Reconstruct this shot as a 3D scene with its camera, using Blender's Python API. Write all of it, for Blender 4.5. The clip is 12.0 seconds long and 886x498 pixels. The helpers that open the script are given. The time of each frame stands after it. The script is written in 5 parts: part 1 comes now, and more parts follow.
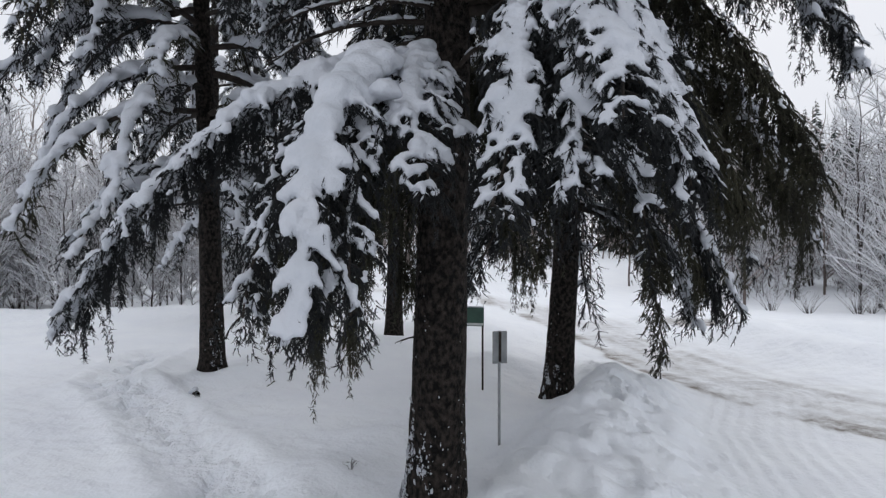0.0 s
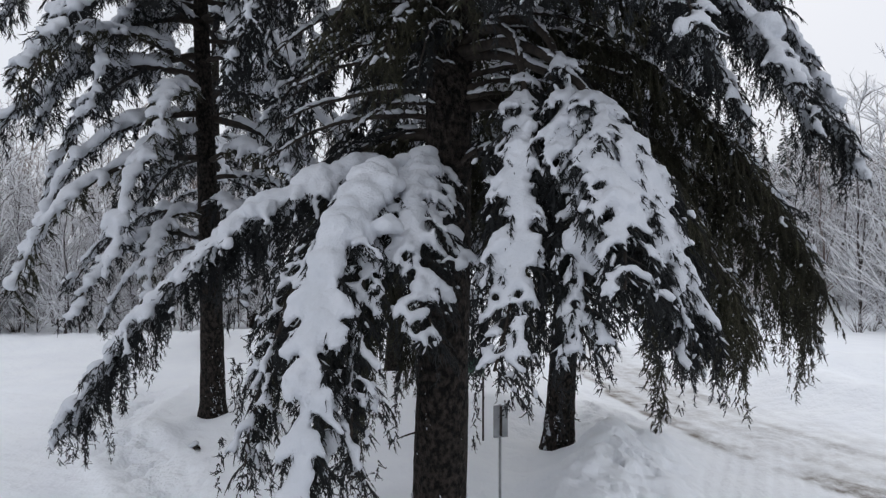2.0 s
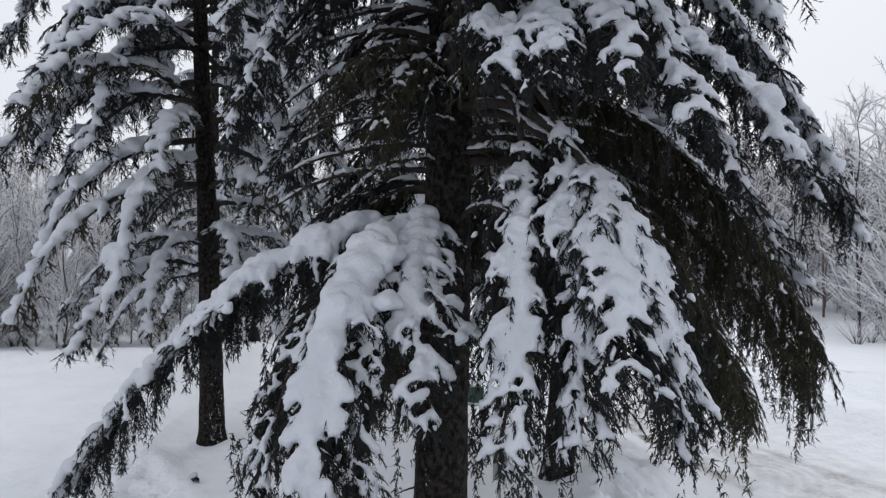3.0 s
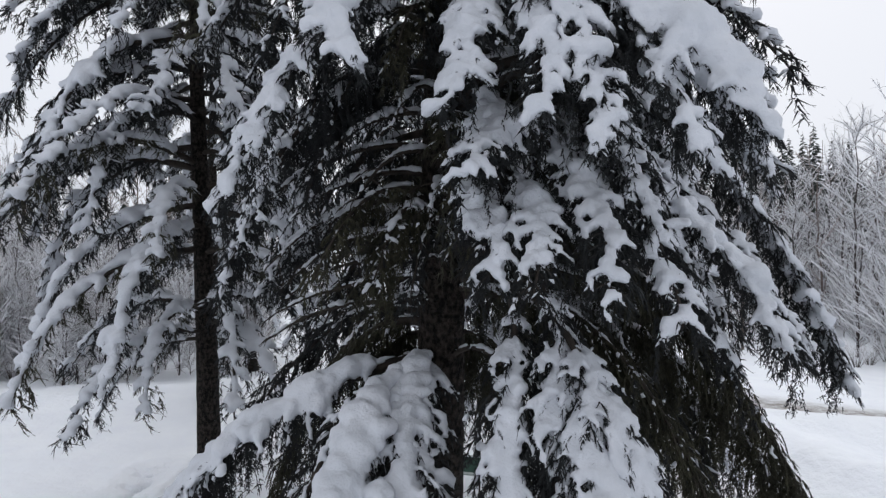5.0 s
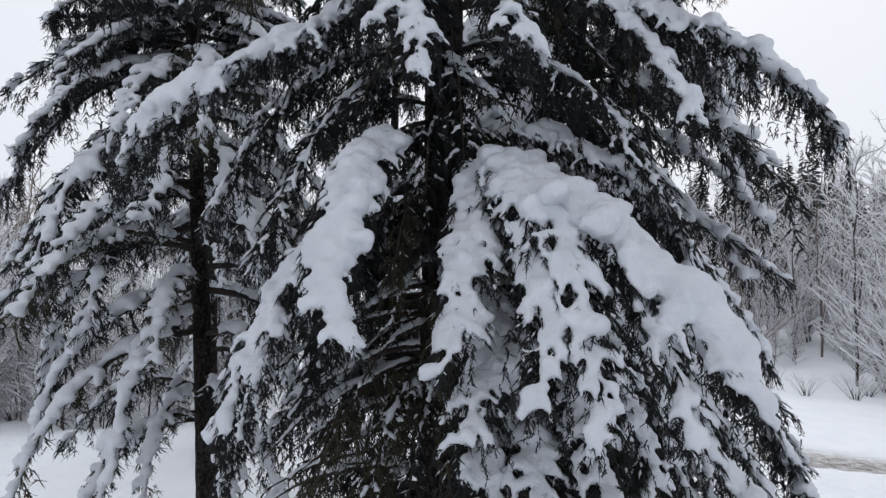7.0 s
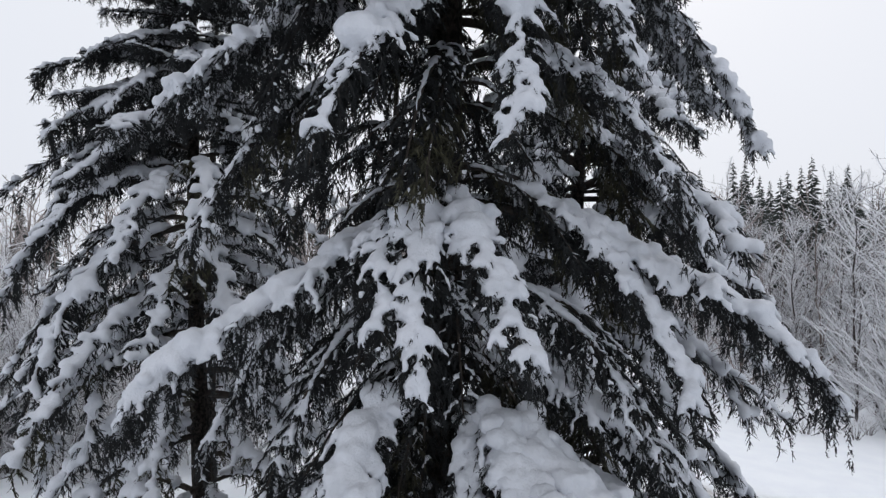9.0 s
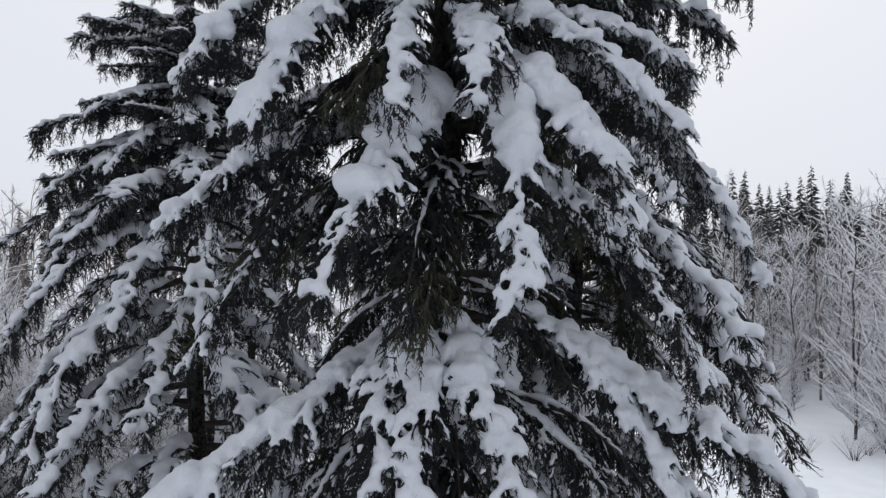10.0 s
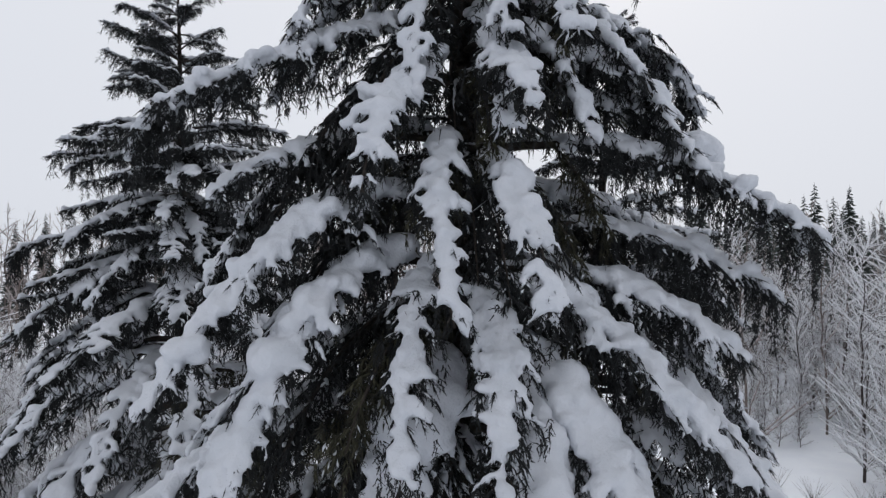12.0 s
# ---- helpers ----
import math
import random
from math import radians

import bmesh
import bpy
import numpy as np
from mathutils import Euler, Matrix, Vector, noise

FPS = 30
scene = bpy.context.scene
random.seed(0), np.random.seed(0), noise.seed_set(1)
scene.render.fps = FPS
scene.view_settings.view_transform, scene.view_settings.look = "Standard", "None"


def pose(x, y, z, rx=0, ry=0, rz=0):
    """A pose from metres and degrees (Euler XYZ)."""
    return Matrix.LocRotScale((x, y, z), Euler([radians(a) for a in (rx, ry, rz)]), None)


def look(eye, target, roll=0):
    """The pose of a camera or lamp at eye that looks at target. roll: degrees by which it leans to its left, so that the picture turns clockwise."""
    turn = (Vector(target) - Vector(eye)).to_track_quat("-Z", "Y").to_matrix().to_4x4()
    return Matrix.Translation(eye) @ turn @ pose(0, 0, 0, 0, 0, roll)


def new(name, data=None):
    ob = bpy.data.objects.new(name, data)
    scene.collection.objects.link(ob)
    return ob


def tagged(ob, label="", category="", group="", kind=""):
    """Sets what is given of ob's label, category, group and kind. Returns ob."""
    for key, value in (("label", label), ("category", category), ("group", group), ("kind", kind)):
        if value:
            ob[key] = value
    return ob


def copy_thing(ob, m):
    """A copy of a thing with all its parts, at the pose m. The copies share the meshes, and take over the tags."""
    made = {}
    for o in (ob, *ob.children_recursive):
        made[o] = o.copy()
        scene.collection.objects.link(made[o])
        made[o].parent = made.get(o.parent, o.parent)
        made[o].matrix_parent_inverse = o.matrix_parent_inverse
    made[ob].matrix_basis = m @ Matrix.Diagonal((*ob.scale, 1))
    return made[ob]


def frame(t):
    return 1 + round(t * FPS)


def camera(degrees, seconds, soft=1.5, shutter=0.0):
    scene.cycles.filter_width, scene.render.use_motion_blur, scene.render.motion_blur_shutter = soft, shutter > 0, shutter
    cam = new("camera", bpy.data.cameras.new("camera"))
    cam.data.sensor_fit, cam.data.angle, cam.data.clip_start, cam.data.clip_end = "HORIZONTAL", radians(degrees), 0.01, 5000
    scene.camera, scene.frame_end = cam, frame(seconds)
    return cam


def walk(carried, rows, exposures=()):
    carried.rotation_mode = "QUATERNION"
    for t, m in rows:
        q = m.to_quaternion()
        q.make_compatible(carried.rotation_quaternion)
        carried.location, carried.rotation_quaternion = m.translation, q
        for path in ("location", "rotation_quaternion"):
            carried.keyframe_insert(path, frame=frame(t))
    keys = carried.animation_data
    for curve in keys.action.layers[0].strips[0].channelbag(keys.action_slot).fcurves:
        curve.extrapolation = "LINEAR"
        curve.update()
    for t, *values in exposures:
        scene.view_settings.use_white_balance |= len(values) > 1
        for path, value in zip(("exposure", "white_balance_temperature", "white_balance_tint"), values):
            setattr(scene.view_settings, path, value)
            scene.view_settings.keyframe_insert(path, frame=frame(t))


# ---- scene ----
cam = camera(74.0, 12.0, soft=1.35)
METRES, EYE, TILT, LEAN, TURN = 13.6, 2.9, 0.0, 0.0, 0.0
ROWS = [
    (0.0, 0.0, 0.0, 0.0, 0.0, 0.0, -0.0),
    (0.5, -0.0008, 0.0001, 0.0171, -0.01, -0.0, -0.01),
    (1.0, -0.0017, -0.0, 0.0417, -0.0, 0.02, -0.03),
    (1.5, -0.0019, -0.0004, 0.0663, 0.0, 0.08, -0.03),
    (2.0, -0.0014, -0.0005, 0.0913, -0.01, 0.11, -0.04),
    (2.5, -0.0018, -0.0007, 0.1159, -0.06, 0.24, -0.07),
    (3.0, -0.0019, -0.0008, 0.1415, -0.08, 0.32, -0.09),
    (5.0, 0.0044, -0.0042, 0.2717, -0.1, 0.34, 0.08),
    (5.5, 0.0076, -0.0067, 0.3089, -0.1, 0.39, 0.07),
    (6.0, 0.0087, -0.0082, 0.3468, -0.11, 0.4, 0.05),
    (6.5, 0.0074, -0.0077, 0.3867, -0.11, 0.47, 0.02),
    (7.0, 0.0059, -0.0066, 0.434, -0.12, 0.53, 0.01),
    (9.0, 0.0063, -0.0046, 0.6439, -0.19, 0.61, 0.02),
    (9.5, 0.0073, -0.0045, 0.6973, -0.21, 0.64, -0.0),
    (10.0, 0.0066, -0.0042, 0.7514, -0.24, 0.65, -0.03),
    (10.5, 0.0031, -0.0054, 0.8049, -0.25, 0.72, -0.03),
    (11.0, 0.0005, -0.0045, 0.8574, -0.27, 0.71, -0.03),
    (11.5, -0.0011, 0.0174, 0.9125, -0.3, 0.78, -0.06),
    (12.0, -0.0029, 0.0635, 0.9808, -0.31, 0.75, -0.08),
]
walk(cam, [(t, pose(0, 0, EYE, TILT, LEAN, TURN) @ pose(METRES * x, METRES * y, METRES * z, 90 + pitch, roll, yaw)) for t, x, y, z, yaw, pitch, roll in ROWS],
     exposures=[(0.0, -0.04), (3.0, 0.0), (7.0, 0.04), (9.5, -0.02), (12.0, -0.13)])

# ---------------------------------------------------------------- light
world = bpy.data.worlds.new("overcast_sky")
scene.world = world
world.use_nodes = True
wn, wl = world.node_tree.nodes, world.node_tree.links
wn.clear()
w_out = wn.new("ShaderNodeOutputWorld")
w_bg = wn.new("ShaderNodeBackground")
w_sky = wn.new("ShaderNodeTexSky")
w_sky.sky_type, w_sky.sun_disc = "NISHITA", False
w_sky.sun_elevation, w_sky.sun_rotation = radians(40), radians(17)
w_sky.air_density, w_sky.dust_density = 1.0, 5.0
w_dim = wn.new("ShaderNodeMix")
w_dim.data_type = "RGBA"
w_dim.inputs["Factor"].default_value = 0.04
w_co = wn.new("ShaderNodeTexCoord")
w_sep = wn.new("ShaderNodeSeparateXYZ")
w_ramp = wn.new("ShaderNodeValToRGB")
w_ramp.color_ramp.elements[0].position, w_ramp.color_ramp.elements[0].color = 0.0, (7.1, 7.4, 8.1, 1)
w_ramp.color_ramp.elements[1].position, w_ramp.color_ramp.elements[1].color = 0.55, (7.9, 8.1, 8.65, 1)
wl.new(w_co.outputs["Generated"], w_sep.inputs[0])
wl.new(w_sep.outputs["Z"], w_ramp.inputs[0])
wl.new(w_ramp.outputs[0], w_dim.inputs["A"])
wl.new(w_sky.outputs[0], w_dim.inputs["B"])
wl.new(w_dim.outputs["Result"], w_bg.inputs[0])
w_bg.inputs[1].default_value = 0.11
wl.new(w_bg.outputs[0], w_out.inputs[0])

sun = new("sun", bpy.data.lights.new("sun", "SUN"))
sun.data.energy, sun.data.angle, sun.data.color = 0.5, radians(60), (1.0, 0.97, 0.93)
sun.matrix_world = look((16, 60, 48), (0, 8, 0))


# ---------------------------------------------------------------- materials
def material(name, colour, rough=0.8, dark=None, scale=8.0, bump=0.3, bump_scale=30.0, dist=0.01, detail=6.0, spec=0.3, split=(0.35, 0.65), island=0.0):
    """A rough surface with variation at two scales."""
    m = bpy.data.materials.new(name)
    m.use_nodes = True
    n, l = m.node_tree.nodes, m.node_tree.links
    b = n["Principled BSDF"]
    b.inputs["Roughness"].default_value = rough
    b.inputs["Specular IOR Level"].default_value = spec
    co = n.new("ShaderNodeTexCoord")
    big = n.new("ShaderNodeTexNoise")
    big.inputs["Scale"].default_value, big.inputs["Detail"].default_value = scale, detail
    l.new(co.outputs["Object"], big.inputs["Vector"])
    ramp = n.new("ShaderNodeValToRGB")
    ramp.color_ramp.elements[0].position, ramp.color_ramp.elements[1].position = split
    ramp.color_ramp.elements[0].color = (*(dark or [c * 0.6 for c in colour]), 1)
    ramp.color_ramp.elements[1].color = (*colour, 1)
    l.new(big.outputs["Fac"], ramp.inputs[0])
    top = ramp.outputs[0]
    if island:
        geo = n.new("ShaderNodeNewGeometry")
        hue = n.new("ShaderNodeHueSaturation")
        rng = n.new("ShaderNodeMapRange")
        rng.inputs["To Min"].default_value, rng.inputs["To Max"].default_value = 1 - island, 1 + island
        l.new(geo.outputs["Random Per Island"], rng.inputs["Value"])
        l.new(rng.outputs[0], hue.inputs["Value"])
        l.new(top, hue.inputs["Color"])
        top = hue.outputs[0]
    l.new(top, b.inputs["Base Color"])
    if bump:
        fine = n.new("ShaderNodeTexNoise")
        fine.inputs["Scale"].default_value, fine.inputs["Detail"].default_value = bump_scale, 5
        l.new(co.outputs["Object"], fine.inputs["Vector"])
        bp = n.new("ShaderNodeBump")
        bp.inputs["Strength"].default_value, bp.inputs["Distance"].default_value = bump, dist
        l.new(fine.outputs["Fac"], bp.inputs["Height"])
        l.new(bp.outputs[0], b.inputs["Normal"])
    return m


SNOW = material("settled_snow", (0.60, 0.62, 0.665), 0.65, (0.53, 0.555, 0.60), 3.0, 0.5, 38, 0.022, spec=0.25)
NEEDLE = material("spruce_needles", (0.0172, 0.0198, 0.0212), 0.65, (0.0064, 0.0072, 0.0080), 2.5, 0, spec=0.3, island=0.5)
NEEDLE_OLD = material("shaded_spruce_needles", (0.050, 0.048, 0.029), 0.65, (0.022, 0.021, 0.014), 2.5, 0, spec=0.25, island=0.5)
LIMB = material("spruce_limb_bark", (0.045, 0.036, 0.03), 0.9, (0.018, 0.015, 0.013), 9, 0.6, 40, 0.01)
ALDER = material("grey_alder_bark", (0.085, 0.07, 0.066), 0.9, (0.03, 0.025, 0.024), 1.5, 0.4, 12, 0.02)
TWIG = material("frosted_twigs", (0.88, 0.89, 0.92), 0.85, (0.74, 0.74, 0.77), 0.6, 0)
FAR_TWIG = material("far_brown_twigs", (0.50, 0.46, 0.455), 0.9, (0.26, 0.225, 0.22), 0.12, 0)
# far wood and needles are paler than near ones: haze put into their colour
FAR_WOOD = material("bare_far_wood", (0.19, 0.155, 0.14), 0.95, (0.10, 0.082, 0.076), 0.15, 0)
FAR_SPRUCE = material("far_spruce_needles", (0.055, 0.068, 0.06), 0.8, (0.03, 0.038, 0.035), 0.5, 0)
STEEL = material("grey_galvanised_steel", (0.30, 0.31, 0.32), 0.5, (0.20, 0.21, 0.22), 6, 0.1, 60, 0.002, spec=0.5)
GREEN = material("weathered_green_paint", (0.035, 0.085, 0.06), 0.5, (0.025, 0.06, 0.045), 5, 0.1, 40, 0.002, spec=0.4)
PALE = material("pale_sign_band", (0.55, 0.58, 0.56), 0.5, (0.42, 0.45, 0.43), 9, 0, spec=0.4)


def bark_material():
    m = bpy.data.materials.new("flaky_spruce_bark")
    m.use_nodes = True
    n, l = m.node_tree.nodes, m.node_tree.links
    b = n["Principled BSDF"]
    b.inputs["Roughness"].default_value = 0.92
    b.inputs["Specular IOR Level"].default_value = 0.2
    co = n.new("ShaderNodeTexCoord")
    stretch = n.new("ShaderNodeMapping")
    stretch.inputs["Scale"].default_value = (1, 1, 0.75)
    l.new(co.outputs["Object"], stretch.inputs["Vector"])
    vor = n.new("ShaderNodeTexVoronoi")
    vor.inputs["Scale"].default_value = 28
    l.new(stretch.outputs[0], vor.inputs["Vector"])
    tone = n.new("ShaderNodeTexNoise")
    tone.inputs["Scale"].default_value, tone.inputs["Detail"].default_value = 14, 8
    l.new(stretch.outputs[0], tone.inputs["Vector"])
    ramp = n.new("ShaderNodeValToRGB")
    ramp.color_ramp.elements[0].position, ramp.color_ramp.elements[1].position = 0.40, 0.66
    ramp.color_ramp.elements[0].color, ramp.color_ramp.elements[1].color = (0.005, 0.0045, 0.004, 1), (0.052, 0.042, 0.036, 1)
    l.new(tone.outputs["Fac"], ramp.inputs[0])
    l.new(ramp.outputs[0], b.inputs["Base Color"])
    mix = n.new("ShaderNodeMath")
    mix.operation = "ADD"
    l.new(vor.outputs["Distance"], mix.inputs[0])
    l.new(tone.outputs["Fac"], mix.inputs[1])
    bp = n.new("ShaderNodeBump")
    bp.inputs["Strength"].default_value, bp.inputs["Distance"].default_value = 1.0, 0.06
    l.new(mix.outputs[0], bp.inputs["Height"])
    l.new(bp.outputs[0], b.inputs["Normal"])
    return m


BARK = bark_material()


# ---------------------------------------------------------------- mesh tools
def mesh_of(name, verts, faces, mat, smooth=False):
    """A mesh from arrays of places and of equal-sided faces."""
    verts, faces = np.asarray(verts, np.float32), np.asarray(faces, np.int32)
    me = bpy.data.meshes.new(name)
    me.vertices.add(len(verts))
    me.vertices.foreach_set("co", verts.ravel())
    k = faces.shape[1]
    me.loops.add(faces.size)
    me.loops.foreach_set("vertex_index", faces.ravel())
    me.polygons.add(len(faces))
    me.polygons.foreach_set("loop_start", np.arange(0, faces.size, k, dtype=np.int32))
    if smooth:
        me.polygons.foreach_set("use_smooth", np.ones(len(faces), bool))
    me.materials.append(mat)
    me.update(calc_edges=True)
    return me


class Pile:
    """Gathers arrays of geometry with triangles or quads."""

    def __init__(self):
        self.v, self.f, self.n = [], [], 0

    def add(self, v, f):
        self.v.append(np.asarray(v, float).reshape(-1, 3))
        self.f.append(np.asarray(f, int) + self.n)
        self.n += len(self.v[-1])

    def mesh(self, name, mat, smooth=False):
        return mesh_of(name, np.concatenate(self.v), np.concatenate(self.f), mat, smooth)


def unit(v):
    return v / np.maximum(np.linalg.norm(v, axis=-1, keepdims=True), 1e-9)


def tube(path, radii, sides=6):
    """Quads of a tube along a path."""
    path, radii = np.asarray(path, float), np.asarray(radii, float)
    tan = unit(np.gradient(path, axis=0))
    ref = np.where(np.abs(tan[:, 2:3]) > 0.9, [[1.0, 0, 0]], [[0, 0, 1.0]])
    a = unit(np.cross(tan, ref))
    b = np.cross(tan, a)
    ang = np.linspace(0, 2 * np.pi, sides, endpoint=False)
    v = path[:, None] + radii[:, None, None] * (np.cos(ang)[None, :, None] * a[:, None] + np.sin(ang)[None, :, None] * b[:, None])
    i, j = np.meshgrid(np.arange(len(path) - 1), np.arange(sides), indexing="ij")
    k = (j + 1) % sides
    f = np.stack([i * sides + j, i * sides + k, (i + 1) * sides + k, (i + 1) * sides + j], -1).reshape(-1, 4)
    return v.reshape(-1, 3), f


def lattice(x, y, seed=0):
    """Smooth value noise, 0 to 1, for arrays."""
    xi, yi = np.floor(x).astype(np.int64), np.floor(y).astype(np.int64)
    u, v = x - xi, y - yi
    u, v = u * u * (3 - 2 * u), v * v * (3 - 2 * v)

    def h(a, b):
        k = (a * 374761393 + b * 668265263 + seed * 974711) & 0xFFFFFFFF
        k = ((k ^ (k >> 13)) * 1274126177) & 0xFFFFFFFF
        return ((k ^ (k >> 16)) & 0xFFFF) / 65535.0

    return (h(xi, yi) * (1 - u) + h(xi + 1, yi) * u) * (1 - v) + (h(xi, yi + 1) * (1 - u) + h(xi + 1, yi + 1) * u) * v


def fbm(x, y, octaves=4, seed=0):
    total, amp, size = 0, 0.5, 1.0
    for o in range(octaves):
        total = total + amp * lattice(x * size, y * size, seed + o)
        amp, size = amp / 2, size * 2.03
    return total


def ball(level):
    bm = bmesh.new()
    bmesh.ops.create_icosphere(bm, subdivisions=level, radius=1)
    v = np.array([p.co[:] for p in bm.verts])
    f = np.array([[p.index for p in q.verts] for q in bm.faces])
    bm.free()
    return v, f


BALL_V, BALL_F = ball(2)
CRUMB = bpy.data.textures.new("crumbly_snow", "CLOUDS")
CRUMB.noise_scale, CRUMB.noise_depth = 0.07, 3


def snow_mesh(name, places, radii, voxel, rng, soften=6, keep_part=0.5, grain=0.0):
    """Heaps of snow melted together into one soft skin."""
    places, radii = np.asarray(places, float), np.asarray(radii, float)
    keep = radii > voxel * 0.62
    places, radii = places[keep], radii[keep]
    if len(places) == 0:
        return None
    stretch = rng.uniform(0.85, 1.15, (len(places), 1, 3)) * np.array([1, 1, 0.85])
    v = places[:, None] + BALL_V[None] * radii[:, None, None] * stretch
    f = BALL_F[None] + (np.arange(len(places)) * len(BALL_V))[:, None, None]
    raw = mesh_of(name + "_raw", v.reshape(-1, 3), f.reshape(-1, 3), SNOW)
    ob = new(name + "_raw", raw)
    mod = ob.modifiers.new("melt", "REMESH")
    mod.mode, mod.voxel_size, mod.use_smooth_shade = "VOXEL", voxel, True
    soft = ob.modifiers.new("soft", "SMOOTH")
    soft.factor, soft.iterations = 0.5, soften
    if grain:
        crumb = ob.modifiers.new("crumb", "DISPLACE")
        crumb.texture, crumb.strength, crumb.mid_level, crumb.texture_coords = CRUMB, grain, 0.5, "LOCAL"
    thin = ob.modifiers.new("thin", "DECIMATE")
    thin.ratio = keep_part
    dg = bpy.context.evaluated_depsgraph_get()
    me = bpy.data.meshes.new_from_object(ob.evaluated_get(dg))
    me.name = name
    bpy.data.objects.remove(ob)
    bpy.data.meshes.remove(raw)
    if len(me.materials) == 0:
        me.materials.append(SNOW)
    me.polygons.foreach_set("use_smooth", np.ones(len(me.polygons), bool))
    return me


def needles(pile, base, way, length, count, size, rng, spindle=0.2):
    """Needle blades round each shoot: one thin triangle a needle, and a spindle for the twig."""
    n = len(base)
    ref = np.where(np.abs(way[:, 2:3]) > 0.9, [[1.0, 0, 0]], [[0, 0, 1.0]])
    a = unit(np.cross(way, ref))
    b = np.cross(way, a)
    s = (np.arange(count) + rng.uniform(0, 1, (n, count))) / count
    ang = rng.uniform(0, 2 * np.pi, (n, count))
    out = np.cos(ang)[..., None] * a[:, None] + np.sin(ang)[..., None] * b[:, None]
    root = base[:, None] + way[:, None] * (s * length[:, None])[..., None]
    along = unit(out * 0.75 + way[:, None] * rng.uniform(0.5, 1.1, (n, count, 1)))
    across = unit(np.cross(along, way[:, None] + rng.normal(0, 0.3, (n, count, 3))))
    long = size * rng.uniform(0.7, 1.25, (n, count, 1))
    wide = across * size * 0.15
    v = np.stack([root - wide, root + wide, root + along * long], 2).reshape(-1, 3)
    pile.add(v, np.arange(len(v)).reshape(-1, 3))
    # spindle
    r = spindle * size
    ring = np.stack([base + a * r, base - a * r * 0.5 + b * r * 0.87, base - a * r * 0.5 - b * r * 0.87, base + way * (length * 1.05)[:, None]], 1)
    off = (np.arange(n) * 4)[:, None]
    f = np.concatenate([off + [0, 1, 3], off + [1, 2, 3], off + [2, 0, 3]])
    pile.add(ring.reshape(-1, 3), f)


def powdered(settled, shoots, thick, rng):
    """Adds thin spindles of powder, lying on single shoots, to a mesh of settled snow."""
    pile = Pile()
    v = np.empty(len(settled.vertices) * 3)
    settled.vertices.foreach_get("co", v)
    settled.calc_loop_triangles()
    f = np.empty(len(settled.loop_triangles) * 3, dtype=np.int32)
    settled.loop_triangles.foreach_get("vertices", f)
    pile.add(v.reshape(-1, 3), f.reshape(-1, 3))
    base = np.array([s[0] for s in shoots])
    way = np.array([s[1] for s in shoots])
    long = np.array([s[2] for s in shoots])[:, None]
    n = len(base)
    base = base + [0, 0, thick * 0.6] + rng.normal(0, thick * 0.15, (n, 3)) + way * long * rng.uniform(-0.1, 0.2, (n, 1))
    a = unit(np.cross(way, rng.normal(0, 1, (n, 3))))
    c = np.cross(way, a)
    r = thick * rng.uniform(0.55, 1.3, (n, 1))
    waist = base + way * long * rng.uniform(0.3, 0.6, (n, 1))
    ring = np.stack([base, waist + a * r, waist - a * r * 0.5 + c * r * 0.87, waist - a * r * 0.5 - c * r * 0.87, base + way * long * rng.uniform(0.8, 1.1, (n, 1))], 1)
    off = (np.arange(n) * 5)[:, None]
    pile.add(ring.reshape(-1, 3), np.concatenate([off + t for t in ([0, 2, 1], [0, 3, 2], [0, 1, 3], [1, 2, 4], [2, 3, 4], [3, 1, 4])]))
    return pile.mesh("snow", SNOW, True)


def limb_path(reach, drop, arch, bend, fall=1.7, n=28):
    """A limb in its own upright plane: it leaves the trunk along x, arches and droops."""
    s = np.linspace(0, 1, n)
    x = reach * (1 - (1 - s) ** 1.3)
    y = bend * reach * s * s
    z = arch * np.sin(np.pi * np.minimum(1, s * 1.15)) - drop * s ** fall
    return np.stack([x, y, z], -1)


